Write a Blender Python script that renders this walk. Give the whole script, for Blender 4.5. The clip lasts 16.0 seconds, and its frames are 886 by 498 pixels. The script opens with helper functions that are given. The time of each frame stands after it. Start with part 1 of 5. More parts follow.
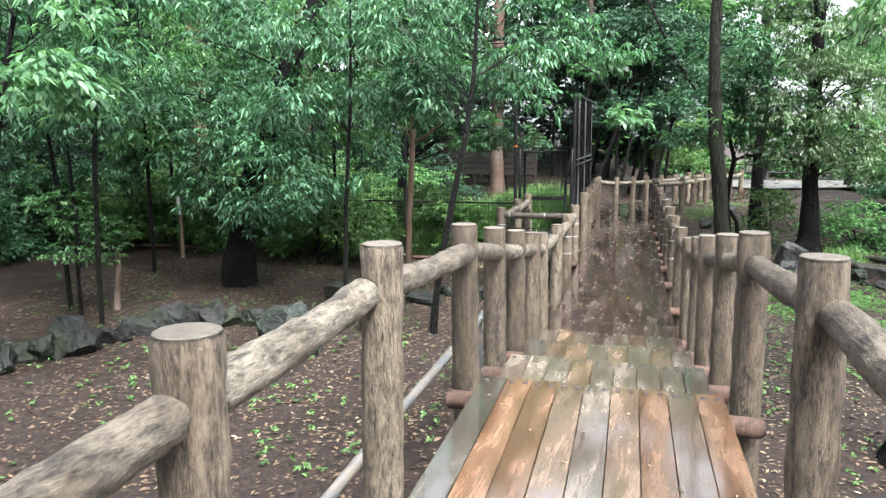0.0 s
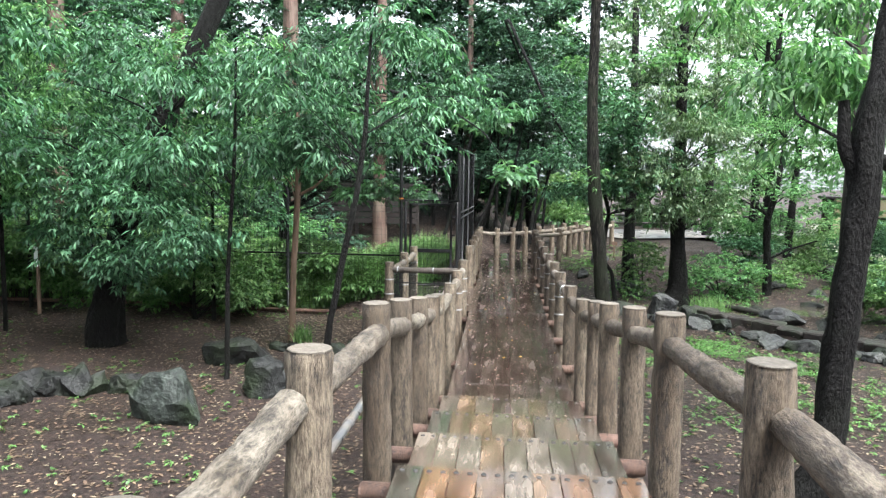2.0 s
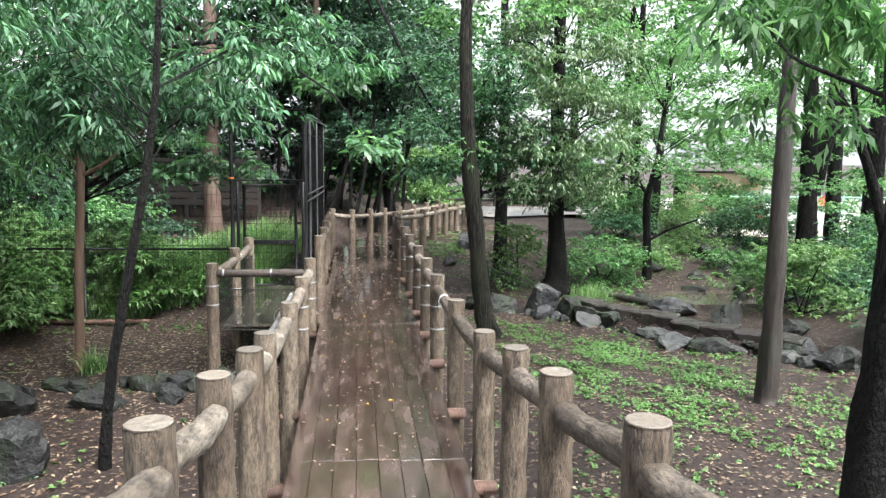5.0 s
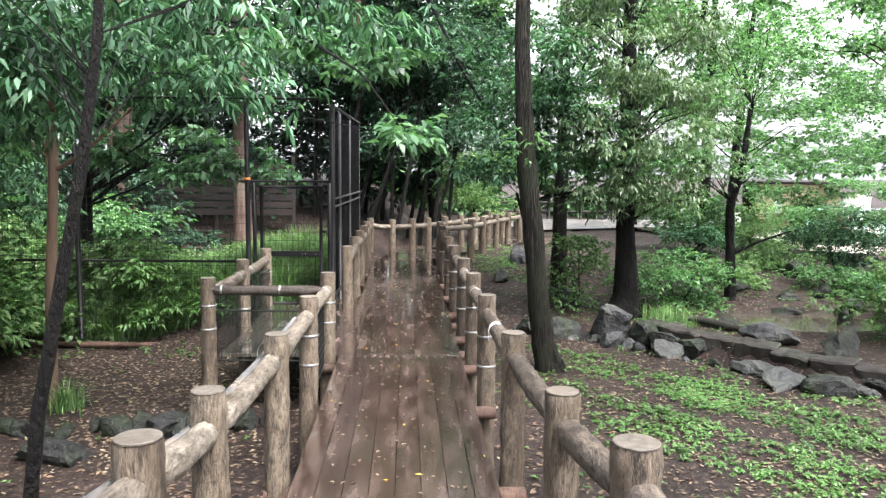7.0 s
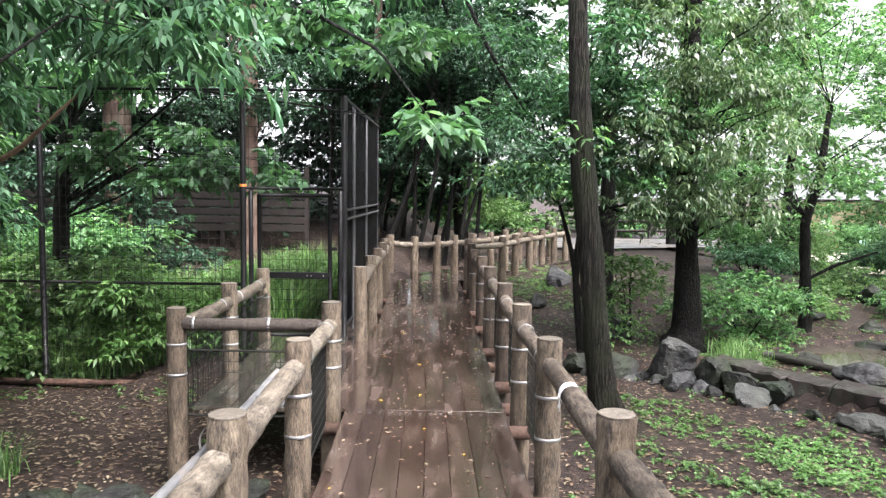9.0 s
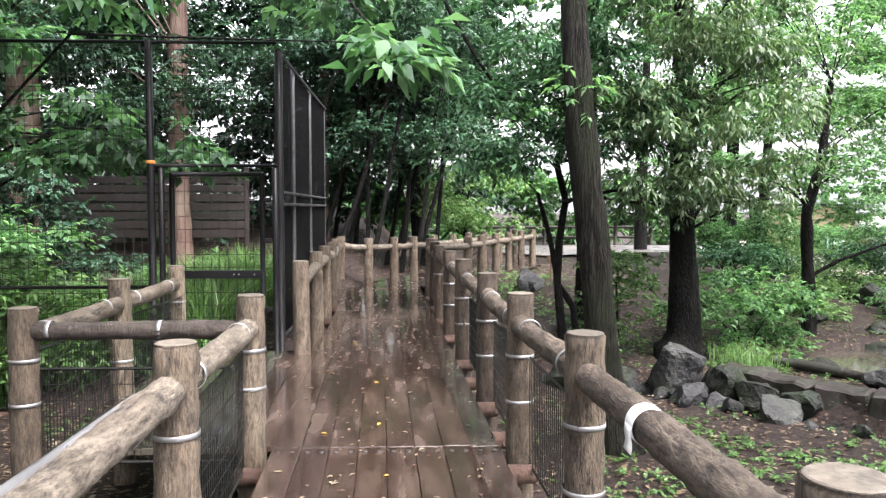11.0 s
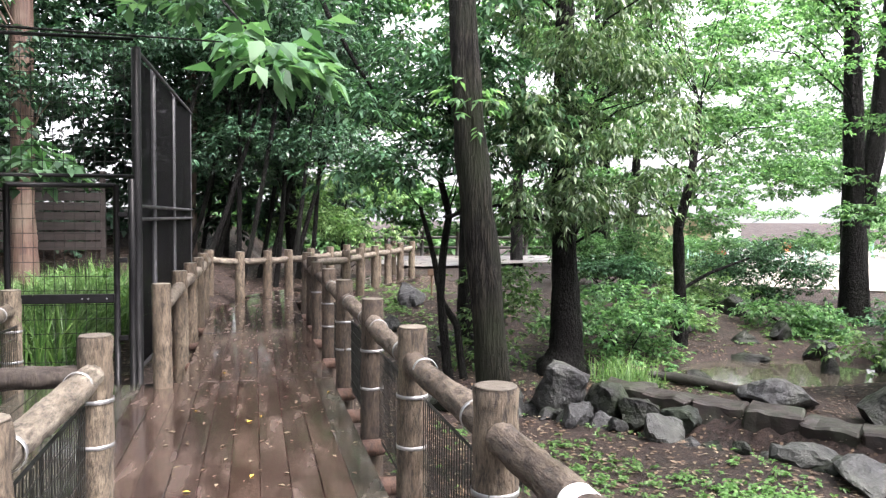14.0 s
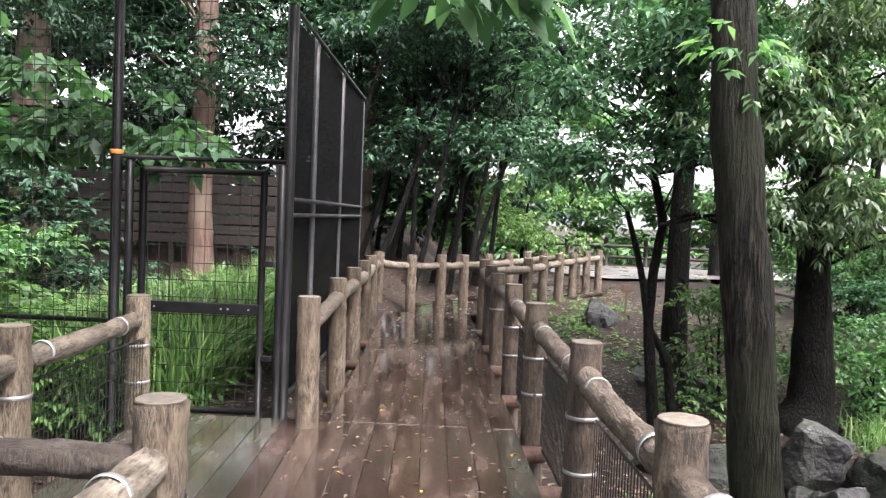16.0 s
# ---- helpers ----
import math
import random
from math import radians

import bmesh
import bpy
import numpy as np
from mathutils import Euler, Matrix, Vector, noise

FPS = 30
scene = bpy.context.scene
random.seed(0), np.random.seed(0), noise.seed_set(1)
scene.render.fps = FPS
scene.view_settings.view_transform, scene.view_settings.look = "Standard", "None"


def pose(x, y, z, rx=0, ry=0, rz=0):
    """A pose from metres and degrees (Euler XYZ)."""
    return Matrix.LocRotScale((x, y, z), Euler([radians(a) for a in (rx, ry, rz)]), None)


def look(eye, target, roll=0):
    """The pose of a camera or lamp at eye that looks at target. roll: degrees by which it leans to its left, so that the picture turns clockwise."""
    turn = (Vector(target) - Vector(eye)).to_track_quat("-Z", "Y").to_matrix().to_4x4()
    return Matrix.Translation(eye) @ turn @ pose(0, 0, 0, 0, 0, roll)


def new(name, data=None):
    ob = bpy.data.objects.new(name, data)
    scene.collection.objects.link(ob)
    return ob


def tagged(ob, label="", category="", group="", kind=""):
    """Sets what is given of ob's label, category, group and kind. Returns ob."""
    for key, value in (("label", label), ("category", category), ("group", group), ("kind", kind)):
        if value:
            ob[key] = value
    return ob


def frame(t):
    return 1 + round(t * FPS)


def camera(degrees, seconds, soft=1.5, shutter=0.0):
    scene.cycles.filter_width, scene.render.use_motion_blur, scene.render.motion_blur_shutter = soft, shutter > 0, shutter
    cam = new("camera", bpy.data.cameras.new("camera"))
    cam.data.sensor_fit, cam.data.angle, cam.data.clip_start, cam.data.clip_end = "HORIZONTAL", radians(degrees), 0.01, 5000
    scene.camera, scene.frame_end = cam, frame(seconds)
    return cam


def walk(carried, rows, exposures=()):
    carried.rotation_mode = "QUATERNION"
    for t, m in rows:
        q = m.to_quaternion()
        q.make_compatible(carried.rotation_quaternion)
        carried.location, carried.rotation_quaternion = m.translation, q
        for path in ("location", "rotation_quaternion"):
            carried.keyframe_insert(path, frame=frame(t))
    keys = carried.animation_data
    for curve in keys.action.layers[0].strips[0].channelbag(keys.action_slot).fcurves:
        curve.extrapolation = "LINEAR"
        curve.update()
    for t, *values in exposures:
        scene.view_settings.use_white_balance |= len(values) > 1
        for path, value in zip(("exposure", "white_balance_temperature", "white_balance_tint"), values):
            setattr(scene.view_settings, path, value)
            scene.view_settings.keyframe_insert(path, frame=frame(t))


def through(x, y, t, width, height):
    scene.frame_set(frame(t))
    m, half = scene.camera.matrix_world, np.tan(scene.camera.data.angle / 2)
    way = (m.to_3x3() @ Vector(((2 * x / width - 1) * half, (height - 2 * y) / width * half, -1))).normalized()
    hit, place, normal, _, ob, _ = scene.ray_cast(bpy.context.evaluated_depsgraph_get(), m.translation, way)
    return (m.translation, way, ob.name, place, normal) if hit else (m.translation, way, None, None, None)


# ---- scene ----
cam = camera(61.4, 16.0, soft=1.3)
PATH = [
    (0, (1.029, -6.79, 2.468), (0.465, -4.894, 2.168), -0.4),
    (0.5, (1.044, -6.739, 2.513), (0.631, -4.8, 2.252), 0.5),
    (1, (1.081, -6.774, 2.594), (0.744, -4.815, 2.376), 0.6),
    (1.5, (0.89, -6.685, 2.619), (0.611, -4.714, 2.423), 0.9),
    (2, (0.721, -6.583, 2.673), (0.479, -4.607, 2.489), 0.7),
    (2.5, (0.596, -6.098, 2.66), (0.411, -4.114, 2.488), 0.8),
    (3, (0.51, -5.672, 2.672), (0.467, -3.679, 2.509), 0.5),
    (3.5, (0.56, -5.028, 2.647), (0.666, -3.038, 2.473), 0.1),
    (4, (0.485, -4.526, 2.701), (0.678, -2.548, 2.476), 0.1),
    (4.5, (0.494, -3.942, 2.723), (0.67, -1.965, 2.472), 0.4),
    (7, (0.688, -0.906, 2.339), (0.701, 1.084, 2.133), 0.5),
    (7.5, (0.673, -0.342, 2.322), (0.664, 1.648, 2.128), 0.6),
    (8, (0.73, 0.207, 2.175), (0.705, 2.199, 1.997), 0.9),
    (8.5, (0.633, 0.747, 2.162), (0.588, 2.74, 1.996), 0.7),
    (11, (0.401, 3.39, 1.636), (0.479, 5.386, 1.53), -0.0),
    (11.5, (0.431, 3.578, 1.465), (0.701, 5.557, 1.37), -0.6),
    (12, (0.45, 3.624, 1.459), (0.883, 5.574, 1.368), -0.8),
    (12.5, (0.439, 3.674, 1.556), (0.925, 5.611, 1.46), -0.4),
    (13, (0.512, 3.747, 1.659), (0.957, 5.694, 1.564), -0.1),
    (13.5, (0.545, 3.804, 1.707), (0.969, 5.757, 1.618), 0.1),
    (14, (0.37, 3.924, 1.744), (0.778, 5.88, 1.659), 0.4),
    (14.5, (0.229, 4.187, 1.78), (0.501, 6.166, 1.693), 1.1),
    (15, (0.331, 4.7, 1.801), (0.435, 6.695, 1.711), 1.7),
    (15.5, (0.303, 5.313, 1.771), (0.321, 7.311, 1.686), 2.1),
    (16, (0.331, 5.901, 1.735), (0.281, 7.898, 1.65), 2.3),
]
EXPOSURE = [(0, 3.12, 6250, 10), (1.5, 3.0, 6200, 10), (4.5, 3.02, 6300, 12), (8, 3.12, 6450, 17), (12, 3.12, 6500, 19), (16, 3.2, 6550, 20)]
walk(cam, [(t, look(eye, target, roll)) for t, eye, target, roll in PATH], EXPOSURE)

# ---- light ----
world = bpy.data.worlds.new("world")
scene.world = world
world.use_nodes = True
wn, wl = world.node_tree.nodes, world.node_tree.links
sky = wn.new("ShaderNodeTexSky")
sky.sky_type = 'NISHITA'
sky.sun_disc = False
sky.sun_elevation, sky.sun_rotation = radians(57), radians(135)
sky.air_density, sky.dust_density, sky.ozone_density = 1.0, 6.0, 1.0
grey = wn.new("ShaderNodeHueSaturation")
grey.inputs["Saturation"].default_value = 0.22
wl.new(sky.outputs[0], grey.inputs["Color"])
cloud = wn.new("ShaderNodeMix")
cloud.data_type = 'RGBA'
cloud.inputs[0].default_value = 0.45
cloud.inputs[7].default_value = (2.0, 2.1, 2.2, 1)
wl.new(grey.outputs[0], cloud.inputs[6])
wl.new(cloud.outputs[2], wn["Background"].inputs["Color"])
wn["Background"].inputs["Strength"].default_value = 0.13
sun = new("sun", bpy.data.lights.new("sun", "SUN"))
sun.data.energy, sun.data.angle, sun.data.color = 1.5, radians(25), (1.0, 0.97, 0.92)
sun.matrix_world = look((9, -9, 20), (0, 0, 0))


# ---- materials ----
def node(nt, kind, **values):
    n = nt.nodes.new(kind)
    for k, v in values.items():
        n.inputs[k].default_value = v
    return n


def ramp(nt, source, stops):
    r = nt.nodes.new("ShaderNodeValToRGB")
    while len(r.color_ramp.elements) < len(stops):
        r.color_ramp.elements.new(0.5)
    for e, (p, c) in zip(r.color_ramp.elements, stops):
        e.position = p
        e.color = (*c, 1) if len(c) == 3 else (c[0], c[0], c[0], 1)
    nt.links.new(source, r.inputs[0])
    return r.outputs[0]


def mix(nt, fac, a, b, blend='MIX'):
    m = nt.nodes.new("ShaderNodeMix")
    m.data_type, m.blend_type = 'RGBA', blend
    for sock, v in ((m.inputs[0], fac), (m.inputs[6], a), (m.inputs[7], b)):
        if isinstance(v, (int, float)):
            sock.default_value = v
        elif isinstance(v, tuple):
            sock.default_value = (*v, 1)
        else:
            nt.links.new(v, sock)
    return m.outputs[2]


def noise_at(nt, scale, stretch=(1, 1, 1), detail=4.0, rough=0.55):
    g = nt.nodes.new("ShaderNodeNewGeometry")
    m = nt.nodes.new("ShaderNodeVectorMath")
    m.operation = 'MULTIPLY'
    m.inputs[1].default_value = stretch
    nt.links.new(g.outputs["Position"], m.inputs[0])
    n = node(nt, "ShaderNodeTexNoise", Scale=scale, Detail=detail, Roughness=rough)
    nt.links.new(m.outputs[0], n.inputs["Vector"])
    return n.outputs["Fac"]


def start(name):
    m = bpy.data.materials.new(name)
    m.use_nodes = True
    return m, m.node_tree, m.node_tree.nodes["Principled BSDF"]


def bump(nt, b, height, strength, distance):
    n = node(nt, "ShaderNodeBump", Strength=strength, Distance=distance)
    nt.links.new(height, n.inputs["Height"])
    nt.links.new(n.outputs[0], b.inputs["Normal"])


def surface(name, dark, light, scale=6.0, stretch=(1, 1, 1), rough=(0.5, 0.8), relief=0.4, depth=0.02, stain=None, stain_scale=1.2, vary=0.25, metal=0.0, spec=0.5, by_island=False, sharp=(0.3, 0.7)):
    """A two-scale surface: grain between dark and light, large stains, relief and a tone of its own for each piece."""
    m, nt, b = start(name)
    fine = noise_at(nt, scale, stretch, 6.0, 0.6)
    col = ramp(nt, fine, [(sharp[0], dark), (sharp[1], light)])
    if stain:
        big = noise_at(nt, stain_scale, (1, 1, 1), 3.0, 0.5)
        col = mix(nt, ramp(nt, big, [(0.45, (0, 0, 0)), (0.65, (1, 1, 1))]), col, stain)
    if vary:
        src = nt.nodes.new("ShaderNodeNewGeometry").outputs["Random Per Island"] if by_island else nt.nodes.new("ShaderNodeObjectInfo").outputs["Random"]
        tone = ramp(nt, src, [(0.0, (1 - vary,)), (1.0, (1 + vary * 0.4,))])
        col = mix(nt, 1.0, col, tone, 'MULTIPLY')
    nt.links.new(col, b.inputs["Base Color"])
    r = ramp(nt, noise_at(nt, scale * 0.4, stretch), [(0.35, (rough[0],)), (0.65, (rough[1],))])
    nt.links.new(r, b.inputs["Roughness"])
    b.inputs["Metallic"].default_value = metal
    b.inputs["Specular IOR Level"].default_value = spec
    if relief:
        bump(nt, b, fine, relief, depth)
    return m


def leaf_material(name, stops, rough=0.44, through=0.4, spec=0.42):
    """Wet leaves: each leaf its own green, letting part of the light through."""
    m, nt, b = start(name)
    isl = nt.nodes.new("ShaderNodeNewGeometry").outputs["Random Per Island"]
    col = ramp(nt, isl, stops)
    big = ramp(nt, noise_at(nt, 0.8, (1, 1, 1), 2.0), [(0.35, (0.72,)), (0.65, (1.25,))])
    col = mix(nt, 1.0, col, big, 'MULTIPLY')
    nt.links.new(col, b.inputs["Base Color"])
    b.inputs["Roughness"].default_value = rough
    b.inputs["Specular IOR Level"].default_value = spec
    t = nt.nodes.new("ShaderNodeBsdfTranslucent")
    nt.links.new(mix(nt, 1.0, col, (1.08, 1.22, 0.74), 'MULTIPLY'), t.inputs["Color"])
    s = nt.nodes.new("ShaderNodeMixShader")
    s.inputs[0].default_value = through
    nt.links.new(b.outputs[0], s.inputs[1])
    nt.links.new(t.outputs[0], s.inputs[2])
    nt.links.new(s.outputs[0], nt.nodes["Material Output"].inputs["Surface"])
    return m


def mix_dark(c):
    return tuple(v * 0.78 for v in c)


def deck_material(name, dark, light, moss=None):
    """Wet boards: films of water that dull to matt where the wood has drained."""
    m, nt, b = start(name)
    grain = noise_at(nt, 9.0, (9, 0.7, 1), 6.0, 0.6)
    own = nt.nodes.new("ShaderNodeObjectInfo").outputs["Random"]
    geo = nt.nodes.new("ShaderNodeNewGeometry")
    shift = nt.nodes.new("ShaderNodeVectorMath")
    shift.operation = 'MULTIPLY_ADD'
    shift.inputs[1].default_value = (3.4, 0.75, 1)
    nt.links.new(geo.outputs["Position"], shift.inputs[0])
    lift = nt.nodes.new("ShaderNodeCombineXYZ")
    times = nt.nodes.new("ShaderNodeMath")
    times.operation = 'MULTIPLY'
    times.inputs[1].default_value = 9.0
    nt.links.new(own, times.inputs[0])
    nt.links.new(times.outputs[0], lift.inputs[2])
    nt.links.new(lift.outputs[0], shift.inputs[2])
    wt = node(nt, "ShaderNodeTexNoise", Scale=2.1, Detail=3.0, Roughness=0.5)
    nt.links.new(shift.outputs[0], wt.inputs["Vector"])
    wet = wt.outputs["Fac"]
    col = ramp(nt, grain, [(0.34, mix_dark(dark)), (0.68, light)])
    tone = ramp(nt, own, [(0.0, (0.82, 0.80, 0.79)), (0.35, (0.95, 0.92, 0.9)), (0.6, (1.0, 0.93, 0.86)), (0.8, (1.05, 1.05, 1.04)), (1.0, (1.25, 1.2, 1.14))])
    col = mix(nt, 1.0, col, tone, 'MULTIPLY')
    film = ramp(nt, wet, [(0.43, (1, 1, 1)), (0.64, (0, 0, 0))])
    col = mix(nt, film, mix(nt, 1.0, col, (1.17, 1.16, 1.14), 'MULTIPLY'), mix(nt, 1.0, col, (0.67, 0.63, 0.61), 'MULTIPLY'))
    nt.links.new(film, b.inputs["Coat Weight"])
    b.inputs["Coat Roughness"].default_value = 0.09
    b.inputs["Coat IOR"].default_value = 1.5
    if moss:
        col = mix(nt, ramp(nt, noise_at(nt, 5.0, (1, 0.5, 1)), [(0.4, (0, 0, 0)), (0.62, (0.8, 0.8, 0.8))]), col, moss)
    nt.links.new(col, b.inputs["Base Color"])
    nt.links.new(ramp(nt, wet, [(0.42, (0.06,)), (0.54, (0.15,)), (0.68, (0.32,))]), b.inputs["Roughness"])
    b.inputs["Specular IOR Level"].default_value = 0.75
    bump(nt, b, grain, 0.12, 0.004)
    return m


def log_material(name, dark, light, cut, along=(2.2, 2.2, 0.55)):
    """Cast-concrete logs: furrowed bark along the log with crevice shade put into its colour, pale mineral bloom and
    dark runs.
    """
    m, nt, b = start(name)
    bark = noise_at(nt, 24.0, along, 8.0, 0.74)
    broad = noise_at(nt, 9.0, along, 4.0, 0.6)
    fine = noise_at(nt, 55.0, along, 6.0, 0.7)
    bark = mix(nt, 0.3, mix(nt, 0.4, bark, fine), broad)
    # low end of the ramp paints crevice shade into the furrows
    col = ramp(nt, bark, [(0.42, dark), (0.485, light), (0.57, cut)])
    big = noise_at(nt, 3.0, (1.5, 1.5, 0.35), 4.0, 0.6)
    col = mix(nt, ramp(nt, big, [(0.42, (0, 0, 0)), (0.66, (0.75, 0.75, 0.75))]), col, mix(nt, 1.0, col, (0.45, 0.38, 0.32), 'MULTIPLY'))
    tone = ramp(nt, nt.nodes.new("ShaderNodeObjectInfo").outputs["Random"], [(0.0, (0.7, 0.66, 0.6)), (0.5, (1.0, 0.95, 0.9)), (1.0, (1.2, 1.2, 1.15))])
    col = mix(nt, 1.0, col, tone, 'MULTIPLY')
    nt.links.new(col, b.inputs["Base Color"])
    nt.links.new(ramp(nt, big, [(0.4, (0.75,)), (0.65, (0.45,))]), b.inputs["Roughness"])
    bump(nt, b, bark, 1.0, 0.045)
    return m


def net_material(name):
    """Black shade net: open weave that shows what is behind it dimly."""
    m, nt, b = start(name)
    b.inputs["Base Color"].default_value = (0.0028, 0.0028, 0.0034, 1)
    b.inputs["Specular IOR Level"].default_value = 0.05
    b.inputs["Roughness"].default_value = 0.7
    t = nt.nodes.new("ShaderNodeBsdfTransparent")
    s = nt.nodes.new("ShaderNodeMixShader")
    s.inputs[0].default_value = 0.17
    nt.links.new(b.outputs[0], s.inputs[1])
    nt.links.new(t.outputs[0], s.inputs[2])
    nt.links.new(s.outputs[0], nt.nodes["Material Output"].inputs["Surface"])
    return m


M_POST = log_material("cast_log_post", (0.018, 0.014, 0.011), (0.084, 0.067, 0.049), (0.175, 0.146, 0.11))
M_POST_DARK = log_material("wet_brown_post", (0.012, 0.009, 0.007), (0.052, 0.038, 0.029), (0.11, 0.086, 0.066))
M_RAIL = log_material("cast_log_rail", (0.022, 0.019, 0.015), (0.102, 0.089, 0.072), (0.205, 0.185, 0.153), (2.0, 0.6, 2.0))
M_RAIL_BROWN = log_material("brown_log_rail", (0.014, 0.011, 0.009), (0.07, 0.056, 0.045), (0.15, 0.128, 0.102), (2.0, 0.6, 2.0))
M_RAIL_DARK = log_material("dark_log", (0.012, 0.009, 0.008), (0.03, 0.023, 0.019), (0.055, 0.045, 0.038))
M_CUT = surface("cut_face", (0.05, 0.043, 0.034), (0.135, 0.118, 0.094), 30, (1, 1, 1), (0.6, 0.85), 0.6, 0.012, (0.085, 0.072, 0.055), 7.0, vary=0.35)
M_BEAM = log_material("red_brown_beam", (0.03, 0.018, 0.014), (0.085, 0.048, 0.036), (0.13, 0.08, 0.06))
M_DECK = deck_material("wet_deck", (0.036, 0.026, 0.022), (0.076, 0.057, 0.049))
M_DECK_WARM = deck_material("wet_deck_orange", (0.086, 0.05, 0.03), (0.132, 0.082, 0.05))
M_DECK_TAN = deck_material("wet_deck_tan", (0.082, 0.058, 0.04), (0.15, 0.112, 0.08))
M_DECK_GREY = deck_material("wet_deck_grey", (0.075, 0.063, 0.051), (0.14, 0.122, 0.102))
M_DECK_MOSS = deck_material("wet_deck_moss", (0.038, 0.034, 0.029), (0.074, 0.068, 0.058), (0.038, 0.041, 0.032))
M_BOLT = surface("bolt_hole", (0.012, 0.012, 0.012), (0.03, 0.028, 0.026), 40, relief=0, vary=0)
M_STEEL = surface("steel_band", (0.22, 0.225, 0.23), (0.40, 0.41, 0.41), 12, (1, 1, 1), (0.35, 0.55), 0.1, 0.003, metal=0.7, vary=0.1)
M_PIPE = surface("grey_pipe", (0.06, 0.063, 0.066), (0.11, 0.113, 0.116), 8, (1, 1, 1), (0.25, 0.45), 0.1, 0.003, (0.14, 0.12, 0.10), 3.0, vary=0.1)
M_BLACK = surface("black_painted_steel", (0.004, 0.004, 0.0045), (0.010, 0.010, 0.011), 14, (1, 1, 1), (0.3, 0.45), 0.15, 0.003, vary=0.1, spec=0.15)
M_WIRE = surface("black_wire", (0.006, 0.0065, 0.006), (0.014, 0.015, 0.014), 20, relief=0, vary=0, rough=(0.35, 0.5), spec=0.2)
M_TUBE = surface("dark_grey_tube", (0.02, 0.02, 0.022), (0.045, 0.045, 0.05), 14, (1, 1, 1), (0.3, 0.45), 0.1, 0.003, vary=0.1, spec=0.35)
M_NET = net_material("shade_net")
M_TAPE = surface("white_tape", (0.72, 0.73, 0.74), (0.82, 0.83, 0.84), 20, relief=0.1, vary=0, rough=(0.3, 0.45))
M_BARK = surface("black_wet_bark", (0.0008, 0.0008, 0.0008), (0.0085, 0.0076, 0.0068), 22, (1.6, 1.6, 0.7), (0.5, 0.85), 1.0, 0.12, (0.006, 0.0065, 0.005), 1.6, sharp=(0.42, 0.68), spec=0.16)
M_BARK_OAK = surface("furrowed_grey_bark", (0.003, 0.0026, 0.0022), (0.05, 0.046, 0.036), 18, (2.4, 2.4, 0.28), (0.5, 0.85), 1.0, 0.12, (0.02, 0.024, 0.014), 1.3, sharp=(0.46, 0.66), spec=0.14)
M_BARK_GREY = surface("grey_bark", (0.004, 0.003, 0.0022), (0.022, 0.016, 0.0118), 12, (1.4, 1.4, 0.4), (0.5, 0.8), 0.8, 0.03, (0.014, 0.015, 0.0095), 1.8)
M_BARK_RED = surface("red_brown_bark", (0.03, 0.016, 0.012), (0.10, 0.058, 0.042), 9, (3.0, 3.0, 0.2), (0.6, 0.85), 0.9, 0.03, (0.10, 0.075, 0.055), 1.5)
M_STAKE = surface("brown_stake_wood", (0.07, 0.042, 0.026), (0.16, 0.10, 0.065), 9, (2, 2, 0.25), (0.5, 0.8), 0.5, 0.01)
M_ROCK = surface("wet_rock", (0.0022, 0.0024, 0.0024), (0.02, 0.0215, 0.021), 9.0, (1, 1, 1), (0.4, 0.85), 1.0, 0.07, (0.012, 0.018, 0.009), 1.7, spec=0.28)
M_ROCK_PALE = surface("pale_wet_rock", (0.005, 0.0055, 0.006), (0.042, 0.044, 0.046), 9.0, (1, 1, 1), (0.35, 0.75), 1.0, 0.07, (0.05, 0.054, 0.048), 1.9, spec=0.35)
M_ROCK_GREEN = surface("mossy_rock", (0.004, 0.0052, 0.0045), (0.034, 0.042, 0.036), 9.0, (1, 1, 1), (0.45, 0.85), 1.0, 0.07, (0.02, 0.03, 0.017), 1.7, spec=0.28)
M_SLAB = surface("stream_slab", (0.004, 0.0028, 0.0022), (0.021, 0.0142, 0.011), 8, (1, 1, 1), (0.5, 0.8), 0.7, 0.03, (0.018, 0.022, 0.012), 1.9)
M_PATH = surface("wet_path", (0.10, 0.10, 0.104), (0.18, 0.18, 0.184), 3, (1, 1, 1), (0.25, 0.5), 0.2, 0.01, (0.25, 0.22, 0.2), 0.5)
M_SAND = surface("pale_sand", (0.24, 0.22, 0.19), (0.36, 0.34, 0.3), 5, (1, 1, 1), (0.4, 0.7), 0.2, 0.01, (0.28, 0.25, 0.21), 0.4, vary=0)
M_BOARD_DARK = surface("dark_fence_board", (0.008, 0.006, 0.005), (0.022, 0.015, 0.013), 7, (0.5, 2, 4), (0.5, 0.8), 0.4, 0.01)
M_LITTER = surface("fallen_leaf", (0.05, 0.03, 0.019), (0.17, 0.118, 0.078), 5, relief=0, vary=0.55, rough=(0.3, 0.55), by_island=True)
M_LITTER_PALE = surface("pale_fallen_leaf", (0.125, 0.1, 0.063), (0.29, 0.245, 0.17), 5, relief=0, vary=0.5, rough=(0.25, 0.5), by_island=True)
M_YELLOW = surface("yellow_leaf", (0.5, 0.33, 0.03), (0.65, 0.48, 0.07), 5, relief=0, vary=0.1)

